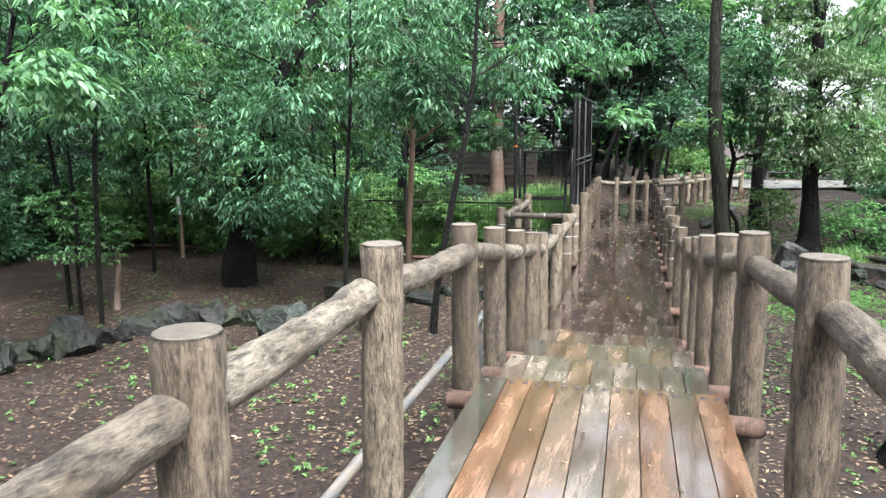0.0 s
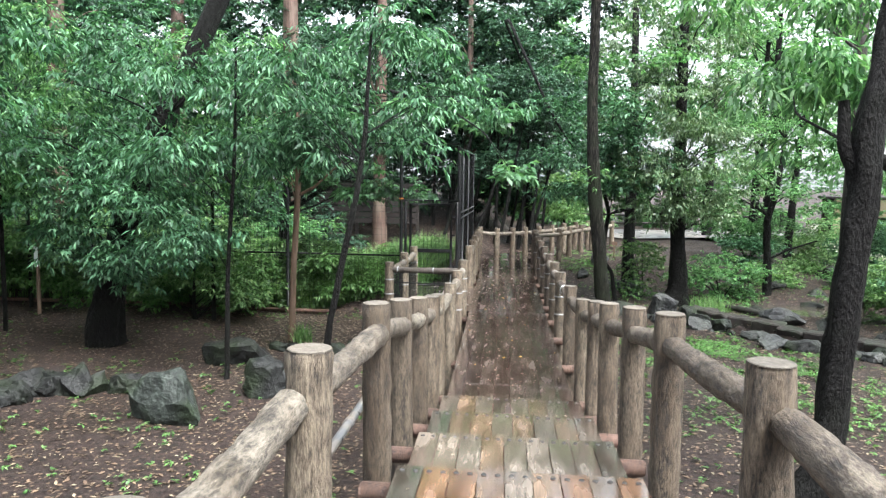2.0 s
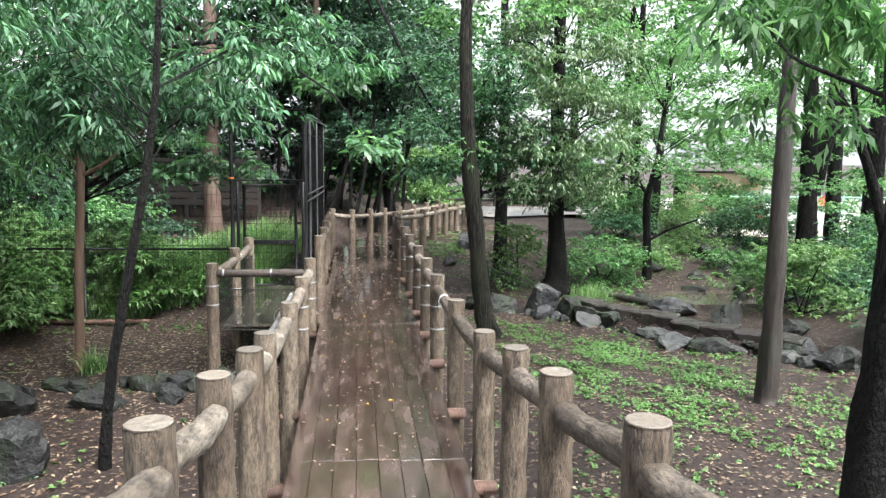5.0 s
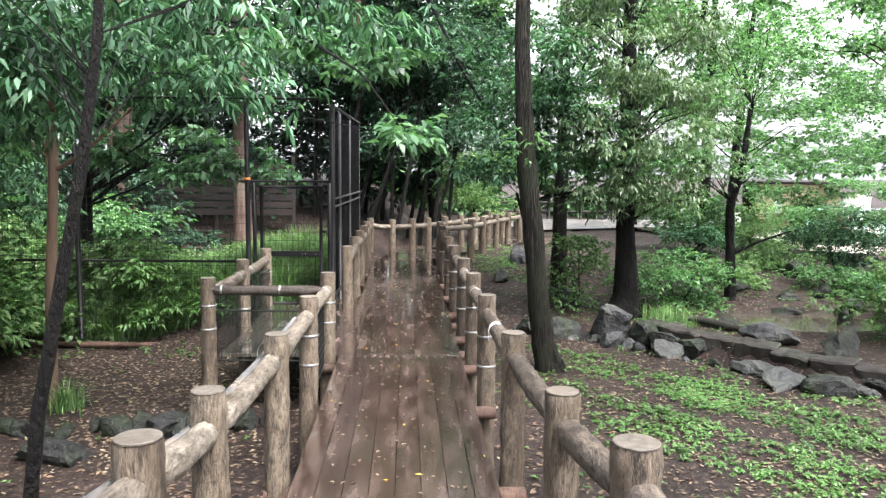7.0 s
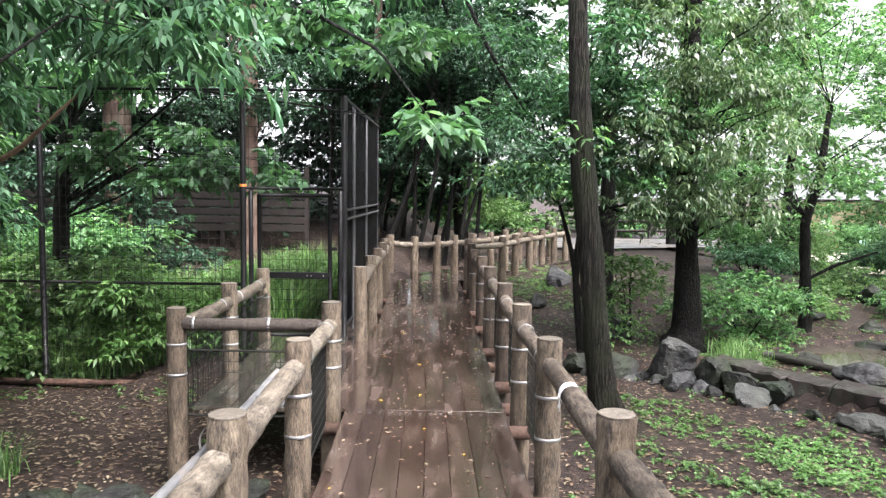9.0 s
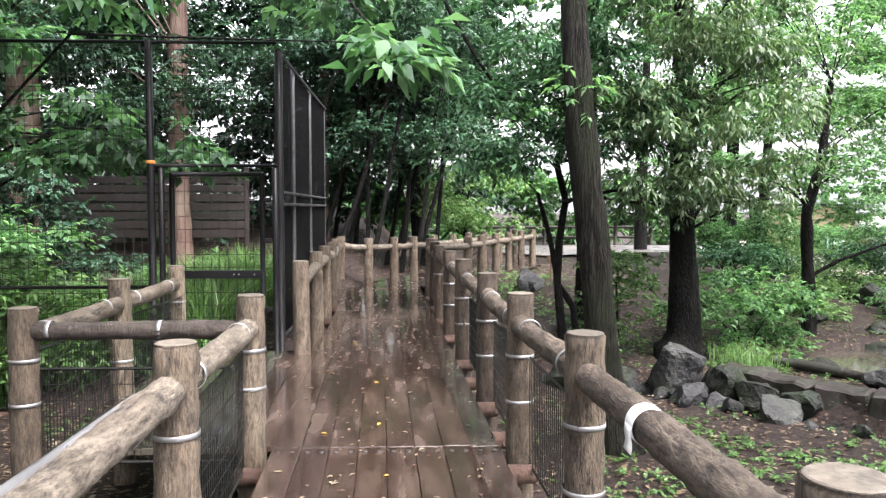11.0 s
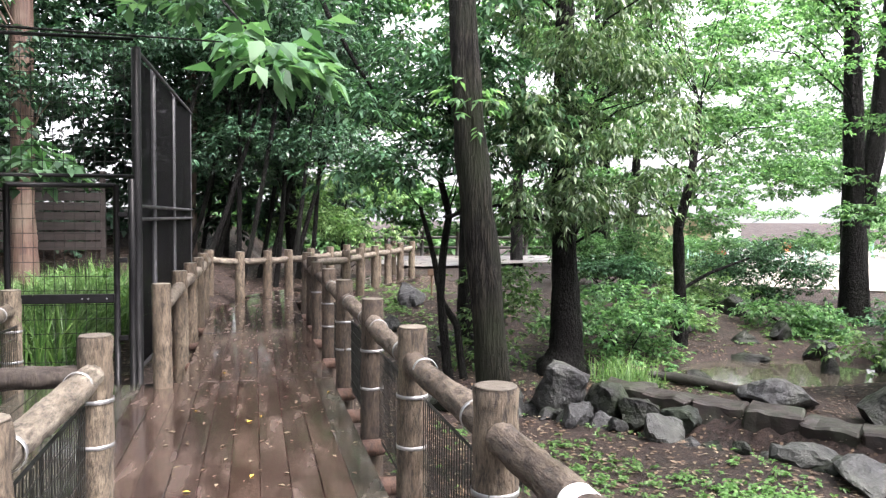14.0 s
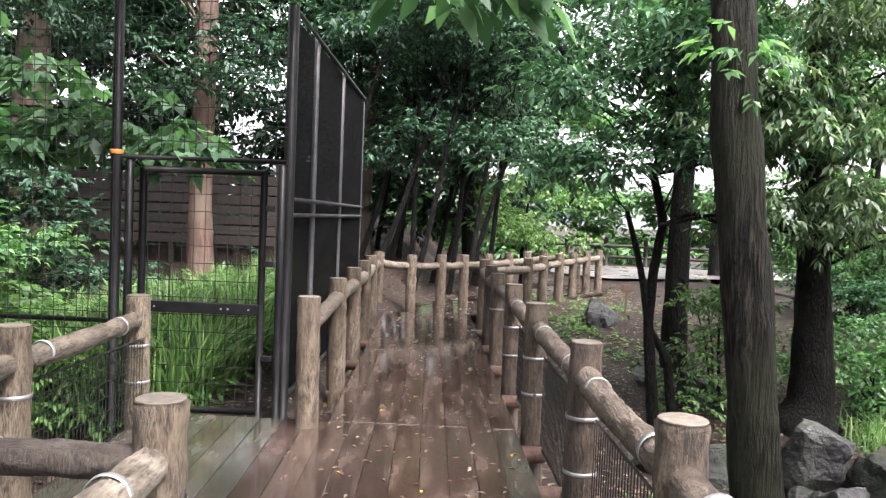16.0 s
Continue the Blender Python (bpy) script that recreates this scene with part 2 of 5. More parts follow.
L_OAK = leaf_material("oak_leaf", [(0.0, (0.012, 0.037, 0.019)), (0.4, (0.033, 0.094, 0.047)), (0.75, (0.07, 0.17, 0.09)), (1.0, (0.145, 0.275, 0.158))], 0.55, 0.34, 0.34)
L_BRIGHT = leaf_material("bright_leaf", [(0.0, (0.02, 0.06, 0.023)), (0.5, (0.07, 0.17, 0.068)), (1.0, (0.19, 0.33, 0.16))], 0.48, 0.5, 0.36)
L_MAPLE = leaf_material("broad_leaf", [(0.0, (0.028, 0.08, 0.036)), (0.5, (0.068, 0.16, 0.075)), (1.0, (0.15, 0.28, 0.15))], 0.42, 0.4)
L_EVERGREEN = leaf_material("evergreen_leaf", [(0.0, (0.012, 0.036, 0.022)), (0.5, (0.036, 0.092, 0.055)), (1.0, (0.11, 0.21, 0.13))], 0.36, 0.28, 0.5)
# greens lowered so that the shade inside the woods is in the leaf colour
L_SHADED = leaf_material("shaded_leaf", [(0.0, (0.006, 0.018, 0.011)), (0.5, (0.02, 0.055, 0.034)), (1.0, (0.07, 0.14, 0.088))], 0.52, 0.3, 0.3)
L_FRESH = leaf_material("fresh_leaf", [(0.0, (0.03, 0.085, 0.025)), (0.5, (0.10, 0.20, 0.07)), (1.0, (0.22, 0.33, 0.15))], 0.45, 0.45)
L_CEDAR = leaf_material("cedar_leaf", [(0.0, (0.032, 0.07, 0.032)), (0.5, (0.066, 0.122, 0.056)), (1.0, (0.15, 0.21, 0.11))], 0.4, 0.35)
L_GRASS = leaf_material("grass_blade", [(0.0, (0.04, 0.10, 0.03)), (0.5, (0.095, 0.2, 0.06)), (1.0, (0.22, 0.34, 0.13))], 0.42, 0.36)
L_WEED = leaf_material("weed_leaf", [(0.0, (0.04, 0.10, 0.028)), (0.6, (0.08, 0.18, 0.05)), (1.0, (0.13, 0.22, 0.08))], 0.45, 0.35)


def soil_material():
    m, nt, b = start("leaf_strewn_soil")
    fine = noise_at(nt, 14.0, (1, 1, 1), 8.0, 0.7)
    big = noise_at(nt, 0.5, (1, 1, 1), 4.0, 0.55)
    col = ramp(nt, fine, [(0.36, (0.004, 0.0024, 0.0018)), (0.53, (0.021, 0.0128, 0.0102)), (0.7, (0.058, 0.038, 0.03))])
    col = mix(nt, ramp(nt, big, [(0.4, (0, 0, 0)), (0.65, (0.7, 0.7, 0.7))]), col, mix(nt, 1.0, col, (0.62, 0.55, 0.52), 'MULTIPLY'))
    chips = nt.nodes.new("ShaderNodeTexVoronoi")
    chips.inputs["Scale"].default_value = 16.0
    g = nt.nodes.new("ShaderNodeNewGeometry")
    nt.links.new(g.outputs["Position"], chips.inputs["Vector"])
    pick = ramp(nt, chips.outputs["Color"], [(0.70, (0, 0, 0)), (0.78, (1, 1, 1))])
    near = ramp(nt, chips.outputs["Distance"], [(0.35, (1, 1, 1)), (0.42, (0, 0, 0))])
    both = mix(nt, 1.0, pick, near, 'MULTIPLY')
    col = mix(nt, both, col, (0.12, 0.085, 0.055))
    nt.links.new(col, b.inputs["Base Color"])
    nt.links.new(ramp(nt, big, [(0.4, (0.8,)), (0.7, (0.5,))]), b.inputs["Roughness"])
    b.inputs["Specular IOR Level"].default_value = 0.3
    bump(nt, b, fine, 1.0, 0.05)
    return m


M_SOIL = soil_material()
M_WATER, nt_, b_ = start("shallow_water")
b_.inputs["Base Color"].default_value = (0.05, 0.045, 0.035, 1)
b_.inputs["Roughness"].default_value = 0.03
b_.inputs["Specular IOR Level"].default_value = 0.7
bump(nt_, b_, noise_at(nt_, 7.0, (1, 1, 1), 2.0), 0.12, 0.02)


# ---- mesh helpers ----
def link(name, verts, faces, material, parent=None, label="", smooth=False):
    """One mesh object from arrays of places and of equal-sided faces."""
    verts, faces = np.asarray(verts, dtype=np.float32), np.asarray(faces, dtype=np.int32)
    me = bpy.data.meshes.new(name)
    n, k = faces.shape
    me.vertices.add(len(verts))
    me.vertices.foreach_set("co", verts.ravel())
    me.loops.add(n * k)
    me.loops.foreach_set("vertex_index", faces.ravel())
    me.polygons.add(n)
    me.polygons.foreach_set("loop_start", np.arange(0, n * k, k, dtype=np.int32))
    me.polygons.foreach_set("loop_total", np.full(n, k, dtype=np.int32))
    me.update(calc_edges=True)
    me.materials.append(material)
    if smooth:
        me.polygons.foreach_set("use_smooth", np.ones(n, dtype=bool))
    ob = new(name, me)
    if parent:
        ob.parent = parent
    if label:
        tagged(ob, label)
    return ob


def part(name, bm, material, parent=None, label="", smooth=False):
    me = bpy.data.meshes.new(name)
    bmesh.ops.recalc_face_normals(bm, faces=bm.faces)
    bm.to_mesh(me)
    bm.free()
    me.materials.append(material)
    if smooth:
        for p in me.polygons:
            p.use_smooth = True
    ob = new(name, me)
    if parent:
        ob.parent = parent
    if label:
        tagged(ob, label)
    return ob


def base(name, x, y, z, label, category, group="", kind=""):
    """An Empty that carries a thing's parts."""
    ob = new(name)
    ob.location = (x, y, z)
    ob.empty_display_size = 0.1
    return tagged(ob, label, category, group, kind)


def box_bm(sx, sy, sz, bev=0.0, at=(0, 0, 0)):
    bm = bmesh.new()
    bmesh.ops.create_cube(bm, size=1.0, matrix=Matrix.Translation(at) @ Matrix.Diagonal((sx, sy, sz, 1)))
    if bev:
        bmesh.ops.bevel(bm, geom=bm.edges[:], offset=bev, segments=1, affect='EDGES')
    return bm


def tube(points, radii, sides=10, rough=0.0, freq=6.0, caps=True, seed=0.0):
    """Places and quads of a tapered tube along points; rough pushes the skin in and out like bark."""
    P = np.array(points, float)
    R = np.array(radii, float)
    T = np.gradient(P, axis=0)
    T /= np.linalg.norm(T, axis=1)[:, None] + 1e-9
    whole = P[-1] - P[0]
    a = np.cross(whole, (0.0, 0.0, 1.0) if abs(whole[2]) < 0.9 * np.linalg.norm(whole) else (1.0, 0.0, 0.0))
    rings = []
    run = np.concatenate([[0], np.cumsum(np.linalg.norm(np.diff(P, axis=0), axis=1))])
    for i in range(len(P)):
        a = a - T[i] * (a @ T[i])
        a /= np.linalg.norm(a) + 1e-9
        c = np.cross(T[i], a)
        for j in range(sides):
            th = 2 * math.pi * j / sides
            d = a * math.cos(th) + c * math.sin(th)
            r = R[i]
            if rough:
                u, w = r * freq * math.cos(th), r * freq * math.sin(th)
                r *= 1 + rough * (noise.noise(Vector((u * 1.6 + seed, w * 1.6, run[i] * freq * 0.35))) + 0.5 * noise.noise(Vector((u * 4 + seed, w * 4, run[i] * freq * 0.8))))
            rings.append(P[i] + d * r)
    F = []
    n = len(P)
    for i in range(n - 1):
        for j in range(sides):
            k = (j + 1) % sides
            F.append((i * sides + j, i * sides + k, (i + 1) * sides + k, (i + 1) * sides + j))
    if caps:
        for e, s in ((0, -1), (n - 1, 1)):
            rings.append(P[e])
            c = len(rings) - 1
            for j in range(0, sides):
                k = (j + 1) % sides
                F.append((e * sides + j, e * sides + k, c, c) if s < 0 else (e * sides + k, e * sides + j, c, c))
    return np.array(rings), F


def fill(name, verts, faces, material, parent=None, label="", smooth=True):
    """As link(), for faces of three and four corners mixed (a triangle repeats its last corner)."""
    me = bpy.data.meshes.new(name)
    me.from_pydata([tuple(v) for v in verts], [], [f[:3] if f[2] == f[3] else f for f in faces])
    me.materials.append(material)
    if smooth:
        me.polygons.foreach_set("use_smooth", np.ones(len(me.polygons), dtype=bool))
    ob = new(name, me)
    if parent:
        ob.parent = parent
    if label:
        tagged(ob, label)
    return ob


def join(pieces):
    V, F, o = [], [], 0
    for v, f in pieces:
        V.append(v)
        F += [tuple(i + o for i in q) for q in f]
        o += len(v)
    return np.concatenate(V), F


def smooth01(v, a, b):
    t = np.clip((v - a) / (b - a), 0, 1)
    return t * t * (3 - 2 * t)


def wob(x, y, f):
    return np.sin(x * f * 1.3 + 1.7) * np.cos(y * f * 0.9 + 0.6) + 0.5 * np.sin(x * f * 2.7 + y * f * 2.1)


# stream: a line of bed points that the channel follows
STREAM = np.array([(2.6, 14.6), (4.2, 13.5), (5.75, 11.9), (7.1, 10.2), (8.9, 8.8), (12.0, 7.5)])
POND = (8.9, 15.3, 1.9, 1.3)


def stream_gap(x, y):
    d = np.full(np.shape(x), 1e9)
    for (ax_, ay_), (bx_, by_) in zip(STREAM[:-1], STREAM[1:]):
        vx, vy = bx_ - ax_, by_ - ay_
        t = np.clip(((x - ax_) * vx + (y - ay_) * vy) / (vx * vx + vy * vy), 0, 1)
        d = np.minimum(d, np.hypot(x - ax_ - t * vx, y - ay_ - t * vy))
    return d


def ground_z(x, y):
    x, y = np.asarray(x, float), np.asarray(y, float)
    z = -0.82 + 0.04 * wob(x, y, 0.5) + 0.02 * wob(x, y, 1.9)
    z = z + 0.75 * smooth01(y, 15.5, 21.0) * smooth01(x, -2.5, 0.3) * (1 - smooth01(x, 8.0, 14.0))
    z = z + 0.72 * smooth01(y, 11.6, 12.8) * smooth01(x, -5.0, -2.6) * (1 - smooth01(x, -1.4, -0.4))
    z = z + 0.30 * smooth01(y, 12.5, 16.0) * smooth01(-x, 3.0, 8.0)
    z = z + 2.6 * smooth01(y, 17.0, 32.0) * smooth01(-x, -1.0, 5.0)
    z = z - 0.46 * (1 - smooth01(stream_gap(x, y), 0.28, 0.72))
    px, py, rx, ry = POND
    z = z - 0.45 * (1 - smooth01(np.hypot((x - px) / rx, (y - py) / ry), 0.8, 1.2))
    return z


def gz(x, y):
    return float(ground_z(x, y))


# ---- ground ----
def steps(a, b, d):
    return np.arange(a, b, d)


gx = np.concatenate([[-400, -200, -110, -70, -50, -38, -30, -24, -20], steps(-17, 17, 0.22), [18, 20, 23, 27, 32, 40, 55, 80, 130, 220, 400]])
gy = np.concatenate([[-300, -150, -80, -45, -28, -18, -13], steps(-10, 24, 0.22), [24.5, 25.5, 27, 29, 32, 36, 42, 52, 70, 110, 200, 500]])
GX, GY = np.meshgrid(gx, gy)
GZ = ground_z(GX, GY)
GV = np.stack([GX, GY, GZ], -1).reshape(-1, 3)
nx = len(gx)
i0 = (np.arange(len(gy) - 1)[:, None] * nx + np.arange(nx - 1)[None, :]).ravel()
ground = link("ground", GV, np.stack([i0, i0 + 1, i0 + nx + 1, i0 + nx], 1), M_SOIL, smooth=True)
tagged(ground, "damp brown forest soil strewn with fallen leaves", "ground", kind="structure")


# ---- boardwalk ----
SLOPE = 0.0425
TURN = math.degrees(math.atan(SLOPE))
HALF = 0.78


def ax(y):
    return 0.57 - SLOPE * y


def deck_z(y):
    for edge, z in ((-1.95, 0.83), (-0.70, 0.62), (0.55, 0.41), (1.80, 0.20)):
        if y < edge:
            return z
    return 0.0


def top_z(y):
    return float(np.interp(y, [-8, -5.2, -3.7, -1.8, 2.98, 5, 7], [1.97, 1.97, 2.0, 1.86, 1.18, 1.08, 1.05]))


rng = np.random.default_rng(5)
deck = base("deck", 0.4, 5.0, 0.0, "wet brown plank boardwalk deck with drained and flooded patches", "deck", kind="structure")
BOARD_MESH = {}


def board(x, y, z, w, length, material, rz=TURN, thick=0.045, parent=None):
    key = (round(w, 3), round(length, 2), material.name)
    if key not in BOARD_MESH:
        bm = box_bm(w, length, thick, 0.0025)
        me = bpy.data.meshes.new("board")
        bm.to_mesh(me)
        bm.free()
        me.materials.append(material)
        BOARD_MESH[key] = me
    ob = new("board", BOARD_MESH[key])
    ob.matrix_world = pose(x, y, z - thick / 2, rng.normal(0, 0.05), rng.normal(0, 0.25), rz)
    ob.parent = parent or deck
    ob.matrix_parent_inverse = (parent or deck).matrix_basis.inverted()
    return ob


BOLT = {}


def bolt(x, y, z, parent, r=0.019):
    if r not in BOLT:
        bm = bmesh.new()
        bmesh.ops.create_cone(bm, cap_ends=True, segments=8, radius1=r, radius2=r * 0.8, depth=0.006)
        me = bpy.data.meshes.new("bolt")
        bm.to_mesh(me)
        bm.free()
        me.materials.append(M_BOLT)
        BOLT[r] = me
    ob = new("bolt", BOLT[r])
    ob.matrix_world = pose(x, y, z + 0.003)
    ob.parent = parent
    ob.matrix_parent_inverse = parent.matrix_basis.inverted()


def panel(y0, y1, z, mats, count=8, half=HALF, bolts=False, drop=0.0, shift=0.0):
    w = 2 * half / count
    for i in range(count):
        u = -half + w * (i + 0.5) + shift
        ym = (y0 + y1) / 2
        b = board(ax(ym) + u, ym, z + rng.normal(0, 0.0015), w - 0.005, y1 - y0 - 0.006, mats[i % len(mats)])
        if bolts:
            for s in (-0.25, 0.25):
                bolt(ax(y1 - 0.09) + u + s * w, y1 - 0.09, z, deck)


panel(-9.4, -5.0, 0.83, [M_DECK_MOSS, M_DECK_WARM, M_DECK_WARM, M_DECK_TAN, M_DECK_TAN, M_DECK_TAN, M_DECK_TAN, M_DECK_TAN, M_DECK_WARM], 9)
panel(-5.0, -1.95, 0.83, [M_DECK_MOSS, M_DECK_WARM, M_DECK_WARM, M_DECK_TAN, M_DECK_GREY, M_DECK_TAN, M_DECK_WARM, M_DECK_TAN, M_DECK_WARM], 9, bolts=True)
panel(-2.02, -0.70, 0.62, [M_DECK_GREY, M_DECK_GREY, M_DECK_GREY, M_DECK_TAN, M_DECK_GREY, M_DECK_GREY, M_DECK_GREY, M_DECK_GREY, M_DECK_MOSS], 9, bolts=True)
panel(-0.77, 0.55, 0.41, [M_DECK_MOSS, M_DECK_TAN, M_DECK_TAN, M_DECK_GREY, M_DECK_TAN, M_DECK_GREY, M_DECK_TAN, M_DECK_GREY], bolts=True)
panel(0.48, 1.80, 0.20, [M_DECK_GREY, M_DECK_TAN, M_DECK_GREY, M_DECK], bolts=True)
panel(1.74, 3.03, 0.0, [M_DECK])
panel(3.04, 8.46, 0.0, [M_DECK], bolts=True)
panel(8.47, 12.02, 0.0, [M_DECK, M_DECK, M_DECK, M_DECK, M_DECK, M_DECK, M_DECK, M_DECK_MOSS])
panel(12.03, 15.4, 0.0, [M_DECK])
panel(15.41, 19.3, 0.0, [M_DECK])
# viewing bay beside the gate: boards at deck level
for i in range(8):
    xx = ax(10.2) - HALF - 0.19 * (i + 0.5)
    board(xx + 0.0, 10.28, -0.004, 0.182, 3.55 if i else 3.5, M_DECK_MOSS if i > 1 else M_DECK)
# turning deck: fan of boards to the rising path on the far side
for i in range(14):
    t = i / 13
    board(-0.35 + 1.2 * t + 0.0, 19.9 + 0.35 * t, -0.008, 0.16, 1.3, M_DECK, rz=TURN - 4)
for i in range(6):
    t = i / 5
    cxx, cyy = 1.75 + (t - 0.5) * 1.15, 22.9 - (t - 0.5) * 0.75
    board(cxx, cyy, -0.003, 0.19, 6.6, M_DECK, rz=-32)

# risers under the treads and long bearers
for ye, z in ((-1.95, 0.83), (-0.70, 0.62), (0.55, 0.41), (1.80, 0.20)):
    ob = part("riser", box_bm(2 * HALF - 0.06, 0.03, 0.16, 0.003), M_BEAM, deck)
    ob.matrix_world = pose(ax(ye - 0.09), ye - 0.11, z - 0.13, 0, 0, TURN)
    ob.matrix_parent_inverse = deck.matrix_basis.inverted()
for s in (-0.55, 0.55):
    for y0, y1 in ((1.9, 8.4), (8.5, 12.0), (12.1, 19.0)):
        ob = part("bearer", box_bm(0.09, y1 - y0, 0.14, 0.006), M_BEAM, deck)
        ob.matrix_world = pose(ax((y0 + y1) / 2) + s, (y0 + y1) / 2, -0.125, 0, 0, TURN)
        ob.matrix_parent_inverse = deck.matrix_basis.inverted()


# ---- log railings ----
def log_post(parent, x, y, z0, z1, r=0.096, bands=(), material=M_POST):
    n = 36
    zs = np.linspace(z0, z1 - 0.012, n)
    lean = rng.normal(0, 0.008, 2)
    P = [(x + lean[0] * (z - z0), y + lean[1] * (z - z0), z) for z in zs] + [(x + lean[0] * (z1 - z0), y + lean[1] * (z1 - z0), z1)]
    R = [r * (1.03 - 0.06 * i / n + 0.03 * math.sin(i * 1.7 + x * 9)) for i in range(n)] + [r * 0.93]
    v, f = tube(P, R, 24, 0.10, 22.0, True, x * 7)
    post = fill("post", v, f, material, parent)
    tx, ty = P[-1][0], P[-1][1]
    c, cf = tube([(tx, ty, z1 - 0.006), (tx, ty, z1 + 0.003), (tx, ty, z1 + 0.006)], [r * 0.92, r * 0.92, r * 0.86], 20, 0.03, 22.0)
    fill("cut_top", c, cf, M_CUT, post, "pale flat cut top", smooth=False)
    for zb in bands:
        th = np.linspace(0, 2 * math.pi, 25)[:-1]
        ring = []
        for dz, k in ((-0.012, 1.03), (-0.011, 1.055), (0.011, 1.055), (0.012, 1.03)):
            ring += [(x + lean[0] * (zb - z0) + r * k * math.cos(a), y + lean[1] * (zb - z0) + r * k * math.sin(a), zb + dz) for a in th]
        F = [(j * 24 + i, j * 24 + (i + 1) % 24, (j + 1) * 24 + (i + 1) % 24, (j + 1) * 24 + i) for j in range(3) for i in range(24)]
        fill("steel_band", ring, F, M_STEEL, post, "dull steel clamp band")
    return post


def log_rail(parent, a, b, r=0.07, material=M_RAIL, bands=()):
    a, b = np.array(a, float), np.array(b, float)
    d = b - a
    n = max(8, int(np.linalg.norm(d) / 0.045))
    P, R = [], []
    ph = a[0] * 5 + a[1]
    for i in range(n + 1):
        t = i / n
        P.append(a + d * t + np.array([0.008 * math.sin(ph + 5 * t), 0, 0.008 * math.sin(ph * 2 + 4 * t) - 0.012 * math.sin(math.pi * t)]))
        R.append(r * (1 + 0.05 * math.sin(ph + 7 * t)) * (0.75 if i in (0, n) else 1))
    v, f = tube(P, R, 24, 0.15, 27.0, True, ph)
    rail = fill("rail", v, f, material, parent)
    for t in bands:
        c = a + d * t
        u = d / np.linalg.norm(d)
        v, f = tube([c - u * 0.014, c - u * 0.012, c + u * 0.012, c + u * 0.014], [r * 1.02, r * 1.07, r * 1.07, r * 1.02], 20, 0, 1, False)
        fill("steel_band", v, f, M_STEEL, rail, "dull steel clamp band")
    return rail


def railing(label, pts, tops, bands=None, gaps=(), group="log railings", drop=0.2, rail_bands=(), r=0.096, rail_material=M_RAIL, wet_from=99):
    """Posts on the ground with a log rail let in between each two."""
    x, y = pts[0]
    thing = base("log_railing", 0, 0, 0, label, "railing", group)
    for i, ((px, py), tz) in enumerate(zip(pts, tops)):
        log_post(thing, px, py, gz(px, py) - 0.05, tz, r=r, bands=(bands or {}).get(i, ()), material=M_POST_DARK if i >= wet_from else M_POST)
    for i in range(len(pts) - 1):
        if i in gaps:
            continue
        (x0, y0), (x1, y1) = pts[i], pts[i + 1]
        L = math.hypot(x1 - x0, y1 - y0)
        ux, uy = (x1 - x0) / L, (y1 - y0) / L
        log_rail(thing, (x0 + ux * 0.06, y0 + uy * 0.06, tops[i] - drop), (x1 - ux * 0.06, y1 - uy * 0.06, tops[i + 1] - drop), material=rail_material, bands=(0.14, 0.8) if i in rail_bands else ())
    return thing


SIDE = 0.93
LY = [-7.0, -5.2, -3.75, -1.75, -0.55, 0.65, 1.85, 2.85, 4.7, 6.62, 8.5]
left_rail = railing("weathered cast-concrete log railing stepping down beside wet steps", [(ax(y) - SIDE, y) for y in LY], [top_z(y) for y in LY], {9: (0.66, 0.36), 10: (0.68, 0.42)}, rail_bands=(9,))
LY2 = [11.88, 13.7, 15.3, 16.8, 18.2, 19.6]
left_far = railing("log railing running beside the black netting screen", [(ax(y) - SIDE, y) for y in LY2], [1.05] * 6)
RY = [-7.4, -5.5, -3.67, -1.84, -0.62, 0.58, 1.76, 2.98, 4.86, 6.86, 8.54, 10.2, 12.1, 13.85, 15.4, 16.9, 18.4]
right_rail = railing("long weathered log railing with wire mesh infill beside deck", [(ax(y) + SIDE, y) for y in RY], [top_z(y) for y in RY],
                     {9: (0.62, 0.30), 10: (0.62, 0.3), 11: (0.62, 0.3), 12: (0.6, 0.3), 13: (0.6, 0.3), 14: (0.6,)}, rail_bands=(9, 10, 11, 12), rail_material=M_RAIL_BROWN, wet_from=11)
bay_rail = railing("pale log railing around the small viewing bay", [(-2.24, 8.5), (-2.18, 10.05), (-2.27, 11.88)], [0.97, 1.02, 1.0], {0: (0.62, 0.32), 1: (0.62, 0.3), 2: (0.6, 0.3)}, rail_bands=(0, 1))
NEAR = [(ax(18.4) + SIDE, 18.4), (1.6, 20.0), (2.0, 21.1), (2.5, 22.4), (3.0, 23.7), (3.5, 24.8), (4.0, 25.9)]
near_rail = railing("log railing of the branch walk turning away", NEAR[1:], [1.02] * 6)
FAR = [(ax(19.6) - SIDE, 19.6), (-0.6, 19.9), (-0.05, 20.3), (0.4, 20.76), (0.9, 21.5), (1.4, 22.4), (1.9, 23.7), (2.4, 24.8), (3.0, 26.0), (3.6, 27.0)]
far_rail = railing("log railing closing the far corner of the boardwalk", FAR[1:], [1.0] * 9)
for a, b in ((NEAR[0], NEAR[1]),):
    log_rail(near_rail, (*a, 0.85), (*b, 0.82))
log_rail(far_rail, (*FAR[0], 0.85), (*FAR[1], 0.8))
# dark cross rail of the bay
bar = base("cross_rail", -1.5, 8.5, 0.82, "dark wet log cross rail with steel clamps", "rail")
ob = log_rail(bar, (-2.2 + 1.5, 0, 0.0), (-0.78 + 1.5, 0, 0.0), 0.062, M_RAIL_DARK, (0.1, 0.62))

